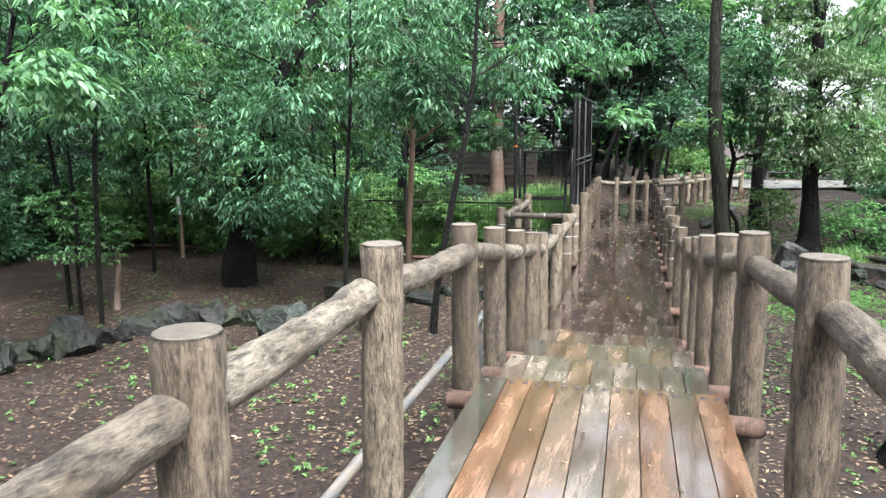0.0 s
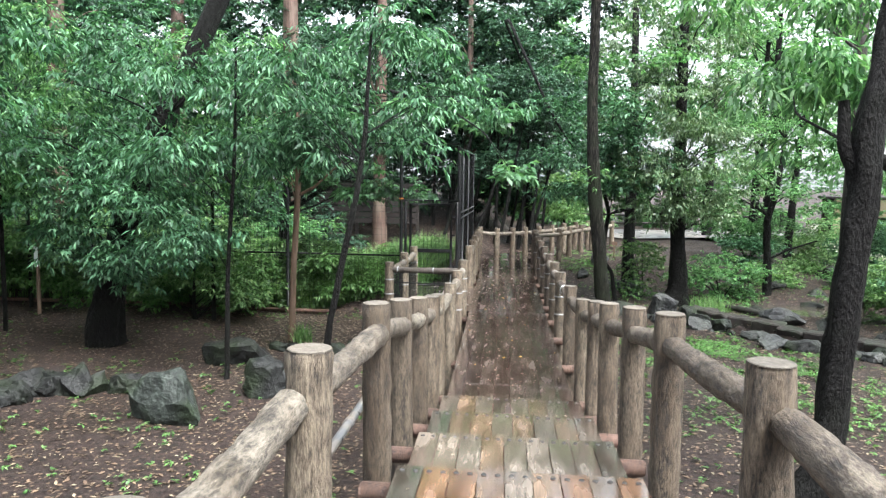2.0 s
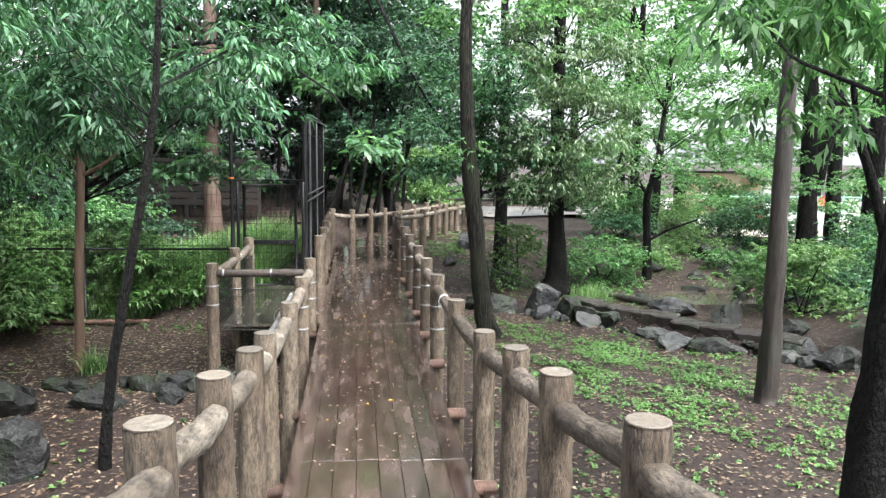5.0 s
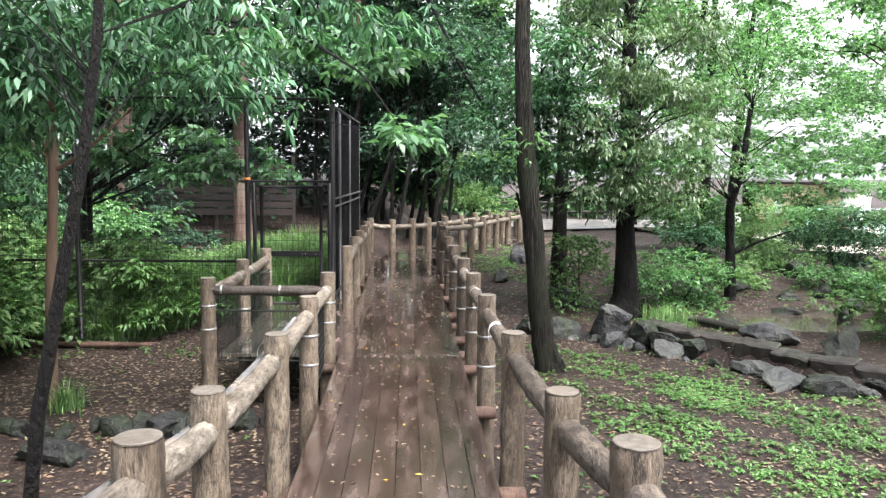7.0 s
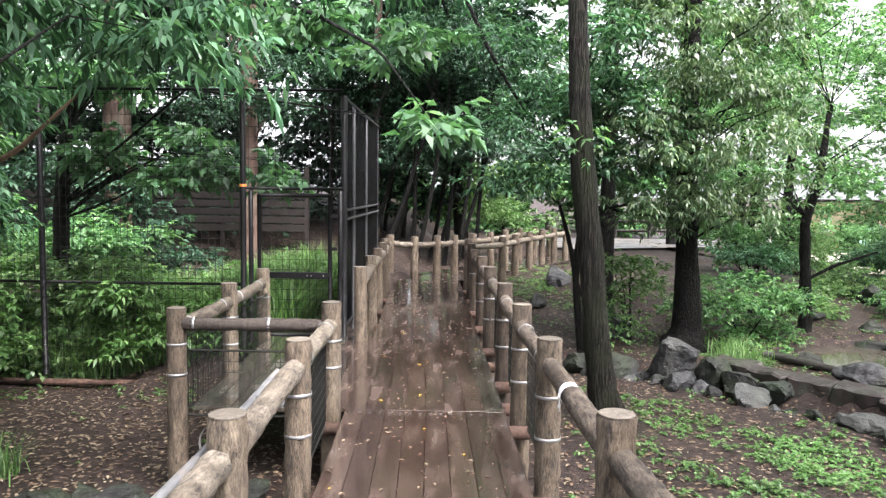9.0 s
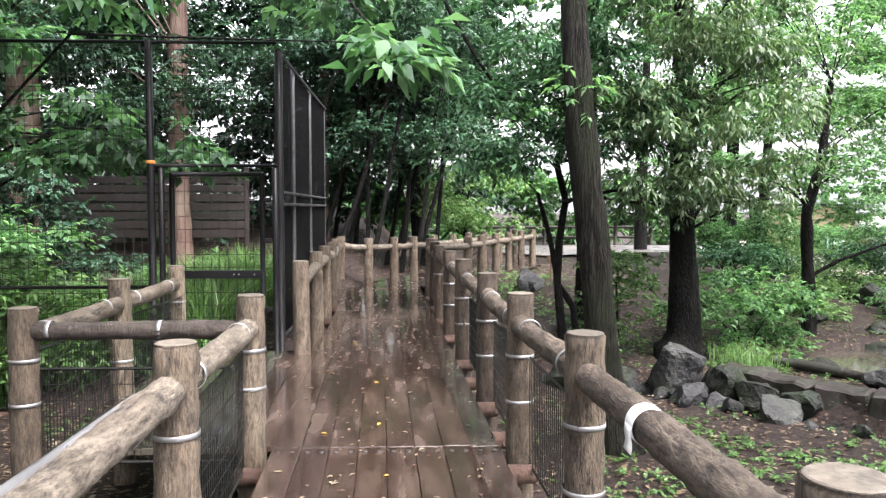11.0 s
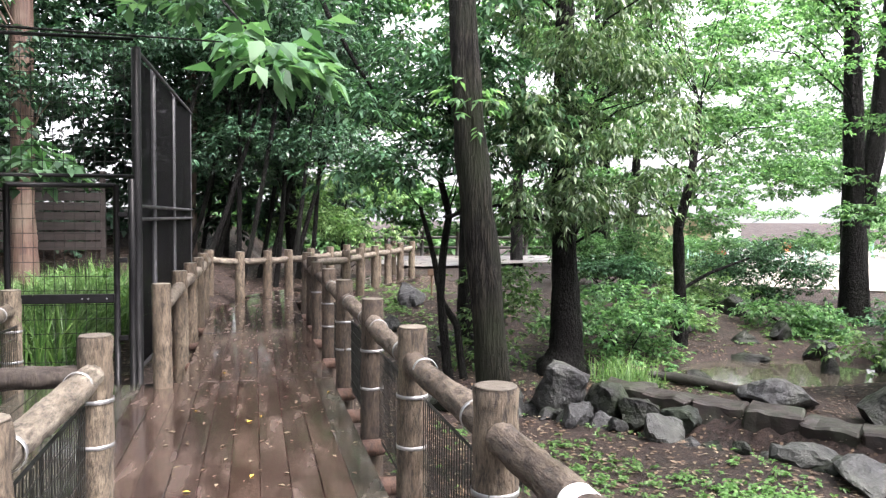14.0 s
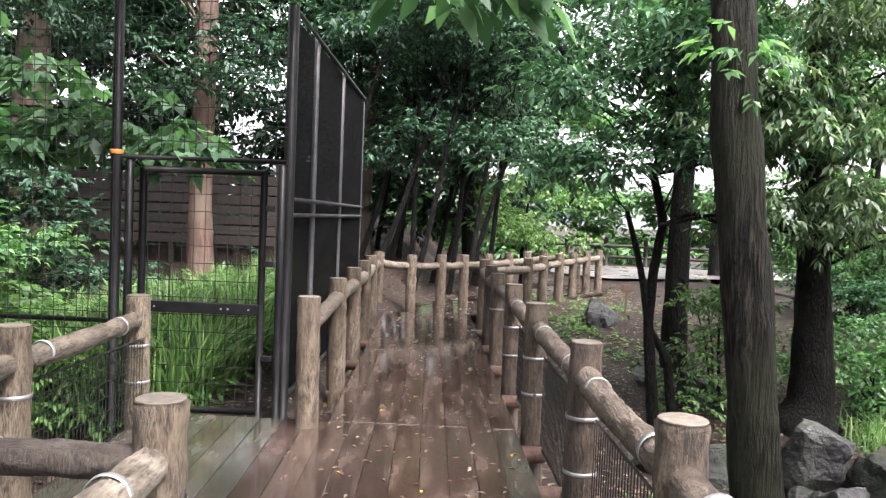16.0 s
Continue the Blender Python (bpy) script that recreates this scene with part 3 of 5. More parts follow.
# white plastic tape tied round one rail
tp = np.array([ax(6.0) + SIDE, 6.02, 0.856])
v, f = tube([tp + (0, -0.045, 0.0), tp + (0, -0.04, 0), tp + (0.0, 0.04, 0.0), tp + (0, 0.045, 0)], [0.071, 0.0735, 0.0735, 0.071], 24, 0.02, 9, False)
tape = fill("tape", v, f, M_TAPE)
tagged(tape, "white plastic tape wound round a log rail", "tape")
v, f = [], []
for i in range(8):
    z = 0.862 - 0.014 * i
    for s in (-0.038, 0.03):
        v.append((tp[0] - 0.075 - 0.003 * math.sin(i), tp[1] + s * (1 + 0.05 * i), z))
for i in range(7):
    f.append((2 * i, 2 * i + 1, 2 * i + 3, 2 * i + 2))
tail = fill("tail", v, f, M_TAPE, tape, "hanging tape end")
tail.modifiers.new("solid", "SOLIDIFY").thickness = 0.002

# cross beams under the deck at the posts
beams = base("cross_beams", 0.4, 5, -0.2, "red-brown round cross beams carrying the deck", "beam", kind="structure")
for y in RY[2:] + [9.3, 11.2]:
    yy = y - 0.17
    z = deck_z(yy) - 0.17
    c = ax(yy)
    v, f = tube([(c - 1.02, yy, z), (c - 1.0, yy, z), (c, yy, z), (c + 1.0, yy, z), (c + 1.02, yy, z)], [0.05, 0.066, 0.068, 0.066, 0.05], 14, 0.06, 9, True, y)
    ob = fill("cross_beam", v, f, M_BEAM)
    ob.parent = beams
    ob.matrix_parent_inverse = Matrix.Translation((-0.4, -5, 0.2))

# grey conduit clipped along the posts
conduit = base("conduit", 0, 0, 0, "grey plastic conduit pipe running beside the walk", "pipe")
P = [(-1.2, y, z) for y, z in ((-8, -0.5), (-4, -0.2), (-0.75, 0.0), (2.4, 0.13), (3.4, 0.17))]
v, f = tube(P, [0.048] * len(P), 14)
fill("pipe", v, f, M_PIPE, conduit)
for y, z in ((-2.6, -0.11), (1.0, 0.072)):
    c = np.array([-1.2, y, z])
    v, f = tube([c - (0, 0.07, 0.003), c - (0, 0.06, 0.002), c + (0, 0.06, 0.002), c + (0, 0.07, 0.003)], [0.05, 0.058, 0.058, 0.05], 14)
    fill("sleeve", v, f, M_PIPE, conduit)
for y, z in ((-4.0, -0.2), (-0.75, 0.0), (2.4, 0.13)):
    part("bracket", box_bm(0.05, 0.04, z - gz(-1.2, y) + 0.05, 0.005, (-1.2, y, (z + gz(-1.2, y)) / 2 - 0.07)), M_PIPE, conduit)


# grey pipe laid along the outer side of the stepped rail
rail_pipe = base("steel_pipe", 0, 0, 0, "grey steel pipe lashed along the outer side of log rail", "pipe")
P = [(ax(y) - SIDE - 0.115, y, top_z(y) - 0.2 - 0.01) for y in (0.8, 1.85, 2.85, 3.8, 4.7, 5.7, 6.5)]
v, f = tube(P, [0.027] * len(P), 12)
fill("pipe", v, f, M_PIPE, rail_pipe)
for y in (2.95, 4.85):
    c = np.array([ax(y) - SIDE - 0.06, y, top_z(y) - 0.2 + 0.02])
    v, f = tube([c - (0, 0.014, 0), c - (0, 0.012, 0), c + (0, 0.012, 0), c + (0, 0.014, 0)], [0.1, 0.102, 0.102, 0.1], 20, 0, 1, False)
    fill("clamp", v, f, M_STEEL, rail_pipe)


# ---- wire mesh ----
def wires(lines, r=0.003):
    """Thin square wires along straight lines, joined."""
    V, F = [], []
    for a, b in lines:
        a, b = np.array(a, float), np.array(b, float)
        d = b - a
        d /= np.linalg.norm(d)
        s = np.cross(d, (0, 0, 1) if abs(d[2]) < 0.9 else (1, 0, 0))
        s = s / np.linalg.norm(s) * r
        c = np.cross(d, s)
        o = len(V)
        for p in (a, b):
            V += [p + s, p + c, p - s, p - c]
        F += [(o + i, o + (i + 1) % 4, o + 4 + (i + 1) % 4, o + 4 + i) for i in range(4)]
    return np.array(V), F


def mesh_infill(a, b, z0, z1, sag=0.0, label="black wire mesh panel clamped between log posts"):
    a, b = np.array(a), np.array(b)
    L = np.linalg.norm(b - a)
    n = int(L / 0.05)
    lines = []
    for i in range(n + 1):
        p = a + (b - a) * i / n
        lines.append(((*p, z0), (*p, z1)))
    m = int((z1 - z0) / 0.1)
    for j in range(m + 1):
        z = z0 + (z1 - z0) * j / m
        lines.append(((*a, z), (*b, z)))
    thing = base("mesh_panel", a[0], a[1], 0, label, "wire mesh", "mesh panels")
    inv = Matrix.Translation((-a[0], -a[1], 0))
    v, f = wires(lines, 0.0033)
    ob = fill("mesh", v, f, M_WIRE, thing, smooth=False)
    ob.matrix_parent_inverse = inv
    for z in (z0, z1):
        v, f = wires([((*a, z), (*b, z))], 0.011)
        ob = fill("edge_roll", v, f, M_WIRE, thing, smooth=False)
        ob.matrix_parent_inverse = inv


for y0, y1 in ((6.86, 8.54), (8.54, 10.2), (10.2, 12.1), (12.1, 13.85)):
    mesh_infill((ax(y0) + SIDE + 0.06, y0 + 0.1), (ax(y1) + SIDE + 0.06, y1 - 0.1), -0.12, 0.62)
mesh_infill((ax(6.6) - SIDE - 0.03, 6.72), (ax(8.5) - SIDE - 0.03, 8.4), -0.12, 0.68)
mesh_infill((-2.14, 8.52), (-0.86, 8.52), -0.1, 0.55)
mesh_infill((-2.22, 8.6), (-2.2, 11.8), -0.1, 0.66)

# ---- enclosure: tall wire fence, gate and netting screen ----
FY = 12.3


def steel_post(parent, x, y, z0, z1, r, name="post", material=M_BLACK):
    v, f = tube([(x, y, z0), (x, y, (z0 + z1) / 2), (x, y, z1 - 0.01), (x, y, z1)], [r, r, r, r * 0.7], 12)
    return fill(name, v, f, material, parent)


fence = base("wire_fence", 0, 0, 0, "tall black wire mesh enclosure fence before dense shrubs", "fence")
FX = [-2.68, -5.7, -8.4, -11.2, -14.2, -17.5]
for x in FX:
    steel_post(fence, x, FY, gz(x, FY) - 0.1, 3.6, 0.045)
for x0, x1 in zip(FX[:-1], FX[1:]):
    zb = min(gz(x0, FY), gz(x1, FY)) + 0.02
    n = int(abs(x1 - x0) / 0.1)
    lines = [((x0 + (x1 - x0) * i / n, FY - 0.05, zb), (x0 + (x1 - x0) * i / n, FY - 0.05, 3.56)) for i in range(n + 1)]
    lines += [((x0, FY - 0.05, z), (x1, FY - 0.05, z)) for z in np.arange(zb, 3.56, 0.15)]
    v, f = wires(lines, 0.0034)
    fill("wire_mesh", v, f, M_WIRE, fence, smooth=False)
    for z in (0.72, 3.58):
        v, f = tube([(x0, FY, z), ((x0 + x1) / 2, FY, z), (x1, FY, z)], [0.022] * 3, 8)
        fill("cross_bar", v, f, M_BLACK, fence)
    v, f = tube([(x0, FY - 0.05, zb + 0.06), (x1, FY - 0.05, zb + 0.06)], [0.05] * 2, 8)
    fill("foot_bar", v, f, M_BEAM, fence)

gate = base("wire_gate", -1.9, FY, -0.1, "closed black steel gate with wire mesh and latch bar", "gate")
inv = Matrix.Translation((1.9, -FY, 0.1))


def gate_part(name, v, f, material=M_BLACK):
    ob = fill(name, v, f, material, gate, smooth=name != "mesh")
    ob.matrix_parent_inverse = inv


for x in (-2.44, -1.39):
    gate_part("stile", *tube([(x, FY, -0.08), (x, FY, 1), (x, FY, 2.06)], [0.032] * 3, 12))
for x in (-2.57, -1.24):
    gate_part("gate_post", *tube([(x, FY + 0.02, -0.15), (x, FY + 0.02, 1), (x, FY + 0.02, 2.12), (x, FY + 0.02, 2.13)], [0.036, 0.036, 0.036, 0.02], 12))
for z in (2.05, -0.03):
    gate_part("frame_bar", *tube([(-2.44, FY, z), (-1.39, FY, z)], [0.028] * 2, 12))
bm = box_bm(1.02, 0.05, 0.095, 0.006, (-1.915, FY - 0.03, 0.87))
ob = part("latch_bar", bm, M_BLACK, gate)
ob.matrix_parent_inverse = inv
for x in (-2.35, -2.3, -1.72, -1.66, -1.48):
    bm = bmesh.new()
    bmesh.ops.create_cone(bm, cap_ends=True, segments=8, radius1=0.009, radius2=0.008, depth=0.008, matrix=pose(x, FY - 0.058, 0.87, 90))
    ob = part("rivet", bm, M_STEEL, gate)
    ob.matrix_parent_inverse = inv
lines = [((x, FY + 0.02, 0.0), (x, FY + 0.02, 2.04)) for x in np.arange(-2.4, -1.4, 0.1)] + [((-2.43, FY + 0.02, z), (-1.4, FY + 0.02, z)) for z in np.arange(0.05, 2.04, 0.15)]
gate_part("mesh", *wires(lines, 0.0034), M_WIRE)
lines = [((x, FY + 0.02, 2.2), (x, FY + 0.02, 3.55)) for x in np.arange(-2.6, -1.2, 0.1)] + [((-2.65, FY + 0.02, z), (-1.2, FY + 0.02, z)) for z in np.arange(2.15, 3.6, 0.15)]
v, f = wires(lines, 0.0034)
fill("wire_mesh", v, f, M_WIRE, fence, smooth=False)
for z in (2.15, 3.58):
    v, f = tube([(-2.68, FY, z), (-1.2, FY, z)], [0.02] * 2, 8)
    fill("cross_bar", v, f, M_BLACK, fence)

for z in (0.45, 1.27, 1.75):
    ob = part("hinge", box_bm(0.09, 0.03, 0.05, 0.004, (-1.32, FY - 0.03, z)), M_BLACK, gate)
    ob.matrix_parent_inverse = inv
M_ORANGE = surface("orange_cord", (0.5, 0.16, 0.03), (0.6, 0.22, 0.05), 20, relief=0, vary=0)
v, f = tube([(-2.68, FY, 2.17), (-2.68, FY, 2.18), (-2.68, FY, 2.2), (-2.68, FY, 2.21)], [0.048, 0.056, 0.056, 0.048], 14)
tagged(fill("cord", v, f, M_ORANGE), "orange cord tied round a black fence post", "cord")

screen = base("net_screen", -1.2, 12.4, 0, "tall black shade-net screen on a steel tube frame", "screen")
SX, SY = -1.2, [12.4, 13.55, 15.3, 17.3]
inv = Matrix.Translation((1.2, -12.4, 0))
for k, y in enumerate(SY):
    ob = steel_post(screen, SX - 0.02 * k, y, gz(SX, y) - 0.1, 3.52, 0.05 if k == 0 else 0.03, material=M_TUBE if k else M_BLACK)
    ob.matrix_parent_inverse = inv
for z in (1.70, 1.84, 3.48, 0.1):
    v, f = tube([(SX + 0.02, SY[0], z), (SX - 0.03, SY[-1], z)], [0.02] * 2, 8)
    ob = fill("frame_tube", v, f, M_TUBE, screen)
    ob.matrix_parent_inverse = inv
for y0, y1 in zip(SY[:-1], SY[1:]):
    bm = box_bm(0.006, y1 - y0 - 0.06, 3.4, 0, (SX - 0.045, (y0 + y1) / 2, 1.77))
    ob = part("net", bm, M_NET, screen)
    ob.matrix_parent_inverse = inv


# ---- plants ----
def leaves(centres, per, length, width, spread, droop, r, flat=0.0):
    """Twigs about each centre, each with six folded blades set alternately along it and one way up."""
    k = max(1, per // 6)
    T = np.repeat(np.asarray(centres, float), k, axis=0)
    if len(T) == 0:
        return np.zeros((0, 3)), np.zeros((0, 4), int)
    off = r.normal(0, 1, (len(T), 3))
    off /= np.linalg.norm(off, axis=1)[:, None]
    off[:, 2] *= 1 - flat
    T = T + off * spread * (r.random((len(T), 1)) ** 0.5) * 1.15
    A = off * 0.9 + r.normal(0, 0.35, off.shape)
    A[:, 2] = A[:, 2] * 0.35 - 0.25 * droop
    A /= np.linalg.norm(A, axis=1)[:, None]
    side = np.cross(A, r.normal(0, 0.3, A.shape) + (0, 0, 1))
    side /= np.linalg.norm(side, axis=1)[:, None] + 1e-9
    f = np.tile((np.arange(6) + 0.6) / 6, len(T))[:, None]
    turn = np.tile(np.array([1, -1, 1, -1, 1, -1.0]), len(T))[:, None]
    B, A, side = np.repeat(T, 6, axis=0), np.repeat(A, 6, axis=0), np.repeat(side, 6, axis=0)
    n = len(B)
    B = B + A * length * 1.1 * f + r.normal(0, 0.05 * length, (n, 3))
    D = A * (0.35 + 0.65 * f) + side * turn * (1.0 - 0.65 * f) + r.normal(0, 0.24, (n, 3))
    D[:, 2] -= droop * (0.35 + 0.5 * r.random(n))
    D /= np.linalg.norm(D, axis=1)[:, None]
    N = r.normal(0, 0.28, (n, 3)) + (0, 0, 1)
    S = np.cross(D, N)
    S /= np.linalg.norm(S, axis=1)[:, None] + 1e-9
    N = np.cross(S, D)
    L = length * (0.6 + 0.65 * r.random((n, 1)))
    W = width * (0.7 + 0.5 * r.random((n, 1)))
    V = np.empty((n, 4, 3))
    V[:, 0] = B
    V[:, 1] = B + D * L * 0.42 + S * W * 0.5 + N * W * 0.16
    V[:, 2] = B + D * L - N * L * 0.16
    V[:, 3] = B + D * L * 0.42 - S * W * 0.5 + N * W * 0.16
    return V.reshape(-1, 3), np.arange(n * 4).reshape(-1, 4)


def crown_centres(blobs, r):
    """Clump places in the outer part of each blob: (x, y, z, rx, ry, rz, count)."""
    out = []
    for x, y, z, rx, ry, rz, n in blobs:
        d = r.normal(0, 1, (n, 3))
        d /= np.linalg.norm(d, axis=1)[:, None]
        d *= (0.35 + 0.65 * r.random((n, 1)) ** 0.5)
        d *= 1 + 0.25 * np.sin(d[:, :1] * 7 + x) * np.cos(d[:, 1:2] * 6 + y)
        if n < 24:
            out.append(d * (rx, ry, rz) + (x, y, z))
            continue
        # sprays: flat plates of clumps that sink towards their outer edge
        m = max(3, n // 10)
        hub = d[:m] * (rx, ry, rz) + (x, y, z)
        size = 0.28 * (rx * ry * rz) ** (1 / 3) + 0.22
        pick = r.integers(0, m, n)
        a, q = r.random(n) * 2 * math.pi, np.sqrt(r.random(n))
        p = hub[pick] + np.stack([np.cos(a) * q * size * 1.25, np.sin(a) * q * size * 1.25, r.normal(0, 0.06, n) - 0.32 * size * q * q], 1)
        out.append(p)
    return np.concatenate(out)


TREE_SEED = [100]


def tree(label, trunk, blobs, bark, leaf, per=34, length=0.13, width=0.045, spread=0.3, droop=0.45, flat=0.3, limbs=14, sides=18, category="tree", name="tree", extra=(), rough=0.2, forks=()):
    """trunk: (x, y, z, radius) points; blobs: parts of the crown; forks: further stems; extra: bare branches."""
    TREE_SEED[0] += 1
    r = np.random.default_rng(TREE_SEED[0])
    x, y, z, _ = trunk[0]
    thing = base(name, x, y, z, label, category)
    inv = Matrix.Translation((-x, -y, -z))

    def stem(pts, sides, nm):
        T = np.array(pts, float)
        k = np.linspace(0, len(T) - 1, max(6, 6 * (len(T) - 1)))
        Q = np.stack([np.interp(k, np.arange(len(T)), T[:, c]) for c in range(4)], 1)
        w = np.linspace(0, 1, len(Q))
        Q[1:-1, 0] += 0.12 * Q[1:-1, 3] * np.sin(k[1:-1] * 2.3 + x)
        v, f = tube(Q[:, :3], Q[:, 3], sides, rough, 7.0, True, x)
        ob = fill(nm, v, f, bark, thing)
        ob.matrix_parent_inverse = inv
        return Q

    Q = stem(trunk, sides, "trunk")
    stems = [Q]
    for fk in forks:
        stems.append(stem(fk, max(8, sides - 3), "stem"))
    for e in extra:
        stem(e, 8, "branch")
    C = crown_centres(blobs, r) if blobs else np.zeros((0, 3))
    if len(C) and limbs:
        S = np.concatenate(stems)
        for i in r.choice(len(C), min(limbs, len(C)), replace=False):
            c = C[i]
            ok = S[S[:, 2] < c[2] - 0.1 * abs(c[2])]
            if len(ok) == 0:
                ok = S
            p = ok[np.argmin(np.linalg.norm(ok[:, :3] - c, axis=1) + 0.6 * np.abs(ok[:, 2] - c[2] + 0.8))]
            a, m = p[:3], (p[:3] + c) / 2 + (0, 0, 0.12 * np.linalg.norm(c - p[:3]))
            m = m + r.normal(0, 0.06, 3)
            r0 = max(0.007, min(p[3] * 0.24, 0.026))
            v, f = tube([a, (a + m) / 2 + r.normal(0, 0.03, 3), m, (m + c) / 2 + r.normal(0, 0.04, 3), c], [r0, r0 * 0.85, r0 * 0.65, r0 * 0.45, r0 * 0.2], 6, 0, 1, False)
            ob = fill("limb", v, f, bark, thing)
            ob.matrix_parent_inverse = inv
    if len(C):
        v, f = leaves(C, per, length, width, spread, droop, r, flat)
        ob = link("crown", v, f, leaf, thing)
        ob.matrix_parent_inverse = inv
    return thing


def g(x, y, r, dz=-0.05):
    return (x, y, gz(x, y) + dz, r)


# trees beside the walk
tree("tall dark-barked tree with a leafy sprig close beside the deck", [g(2.5, 10.75, 0.25), (2.38, 10.75, -0.3, 0.175), (2.2, 10.75, 1.0, 0.155), (2.06, 10.8, 2.4, 0.148), (1.97, 10.9, 4.5, 0.12), (2.0, 11.0, 9.0, 0.09)],
     [(2.3, 11.5, 8.5, 2.6, 2.6, 1.8, 150), (2.1, 10.62, 2.85, 0.16, 0.1, 0.12, 3)], M_BARK_OAK, L_BRIGHT, limbs=10, per=30, spread=0.28, length=0.11)
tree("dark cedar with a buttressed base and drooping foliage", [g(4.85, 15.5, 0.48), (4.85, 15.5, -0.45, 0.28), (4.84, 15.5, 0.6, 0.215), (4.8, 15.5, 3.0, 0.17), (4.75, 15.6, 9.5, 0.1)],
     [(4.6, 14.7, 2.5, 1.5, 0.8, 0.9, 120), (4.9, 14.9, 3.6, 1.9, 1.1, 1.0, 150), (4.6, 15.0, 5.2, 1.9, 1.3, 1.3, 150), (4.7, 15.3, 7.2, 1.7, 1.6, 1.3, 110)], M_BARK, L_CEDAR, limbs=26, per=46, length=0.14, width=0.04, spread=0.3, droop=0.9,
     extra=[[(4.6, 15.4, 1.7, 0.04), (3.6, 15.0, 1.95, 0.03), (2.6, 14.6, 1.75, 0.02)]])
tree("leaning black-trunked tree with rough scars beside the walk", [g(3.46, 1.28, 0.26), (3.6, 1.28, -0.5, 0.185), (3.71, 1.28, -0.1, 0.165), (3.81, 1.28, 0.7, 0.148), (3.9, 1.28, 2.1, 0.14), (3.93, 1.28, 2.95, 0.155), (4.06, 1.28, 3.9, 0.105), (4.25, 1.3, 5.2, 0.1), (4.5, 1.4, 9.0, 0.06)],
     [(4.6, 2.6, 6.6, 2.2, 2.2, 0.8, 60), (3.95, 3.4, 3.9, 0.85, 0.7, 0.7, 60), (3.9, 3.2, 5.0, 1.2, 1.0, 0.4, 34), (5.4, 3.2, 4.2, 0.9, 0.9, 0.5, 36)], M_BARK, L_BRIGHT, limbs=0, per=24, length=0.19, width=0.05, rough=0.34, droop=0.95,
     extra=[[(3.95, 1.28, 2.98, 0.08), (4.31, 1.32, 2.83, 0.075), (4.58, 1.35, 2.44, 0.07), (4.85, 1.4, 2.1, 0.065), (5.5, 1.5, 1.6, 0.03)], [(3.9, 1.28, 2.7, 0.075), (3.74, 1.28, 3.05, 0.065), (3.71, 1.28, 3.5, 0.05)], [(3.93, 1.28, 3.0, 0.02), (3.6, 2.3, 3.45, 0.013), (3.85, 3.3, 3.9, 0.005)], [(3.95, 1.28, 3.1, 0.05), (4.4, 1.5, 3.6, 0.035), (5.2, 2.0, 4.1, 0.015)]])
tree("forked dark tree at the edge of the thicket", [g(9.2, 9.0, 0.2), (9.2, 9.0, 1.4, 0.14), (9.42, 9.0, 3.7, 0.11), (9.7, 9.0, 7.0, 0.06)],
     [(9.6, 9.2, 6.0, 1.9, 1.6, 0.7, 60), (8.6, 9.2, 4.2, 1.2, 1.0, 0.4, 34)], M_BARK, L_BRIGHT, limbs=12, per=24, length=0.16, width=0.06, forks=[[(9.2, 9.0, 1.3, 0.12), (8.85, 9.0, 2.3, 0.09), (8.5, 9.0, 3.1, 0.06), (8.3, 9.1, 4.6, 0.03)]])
tree("slim grey-trunked tree standing among weeds", [g(5.95, 6.7, 0.17), (5.95, 6.7, 0.2, 0.135), (5.98, 6.7, 2.0, 0.12), (6.0, 6.75, 5.0, 0.1), (6.1, 6.9, 9.0, 0.06)],
     [(6.2, 7.0, 6.8, 2.2, 2.2, 1.6, 130)], M_BARK_GREY, L_BRIGHT, limbs=10, per=26)
tree("slender twisted double-stemmed shrub tree with glossy leaves", [g(2.85, 15.3, 0.085), (2.81, 15.3, -0.4, 0.075), (2.70, 15.3, 0.5, 0.065), (2.74, 15.3, 1.1, 0.06), (2.84, 15.3, 1.77, 0.058), (2.67, 15.3, 2.4, 0.05), (2.88, 15.3, 2.9, 0.045), (2.8, 15.3, 3.8, 0.03), (2.9, 15.3, 5.0, 0.015)],
     [(2.2, 15.0, 2.7, 1.1, 0.9, 0.6, 80), (2.5, 14.9, 3.6, 1.4, 1.0, 0.6, 90), (2.3, 15.0, 4.6, 1.6, 1.2, 0.8, 100), (3.6, 14.9, 3.0, 0.8, 0.7, 0.4, 40)], M_BARK, L_OAK, limbs=22, per=26, length=0.16, width=0.06, rough=0.1, sides=12,
     forks=[[g(3.1, 15.3, 0.07), (3.03, 15.3, -0.35, 0.06), (2.97, 15.3, 0.05, 0.055), (2.72, 15.3, 0.45, 0.05), (2.64, 15.3, 0.95, 0.045), (2.52, 15.3, 1.42, 0.04), (2.38, 15.3, 1.9, 0.03)]],
     extra=[[(2.84, 15.3, 1.75, 0.035), (2.96, 15.25, 1.8, 0.032), (3.16, 15.2, 1.91, 0.03), (3.52, 15.1, 1.78, 0.026), (4.5, 14.9, 1.7, 0.018), (5.7, 14.8, 1.78, 0.008)], [(2.68, 15.3, 2.38, 0.028), (3.05, 15.2, 2.45, 0.022), (3.45, 15.1, 2.6, 0.012)]])
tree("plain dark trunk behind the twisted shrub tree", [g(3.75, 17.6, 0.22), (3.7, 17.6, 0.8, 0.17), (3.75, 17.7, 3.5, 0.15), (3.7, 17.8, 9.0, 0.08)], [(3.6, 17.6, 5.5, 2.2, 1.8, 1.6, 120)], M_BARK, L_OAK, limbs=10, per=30)
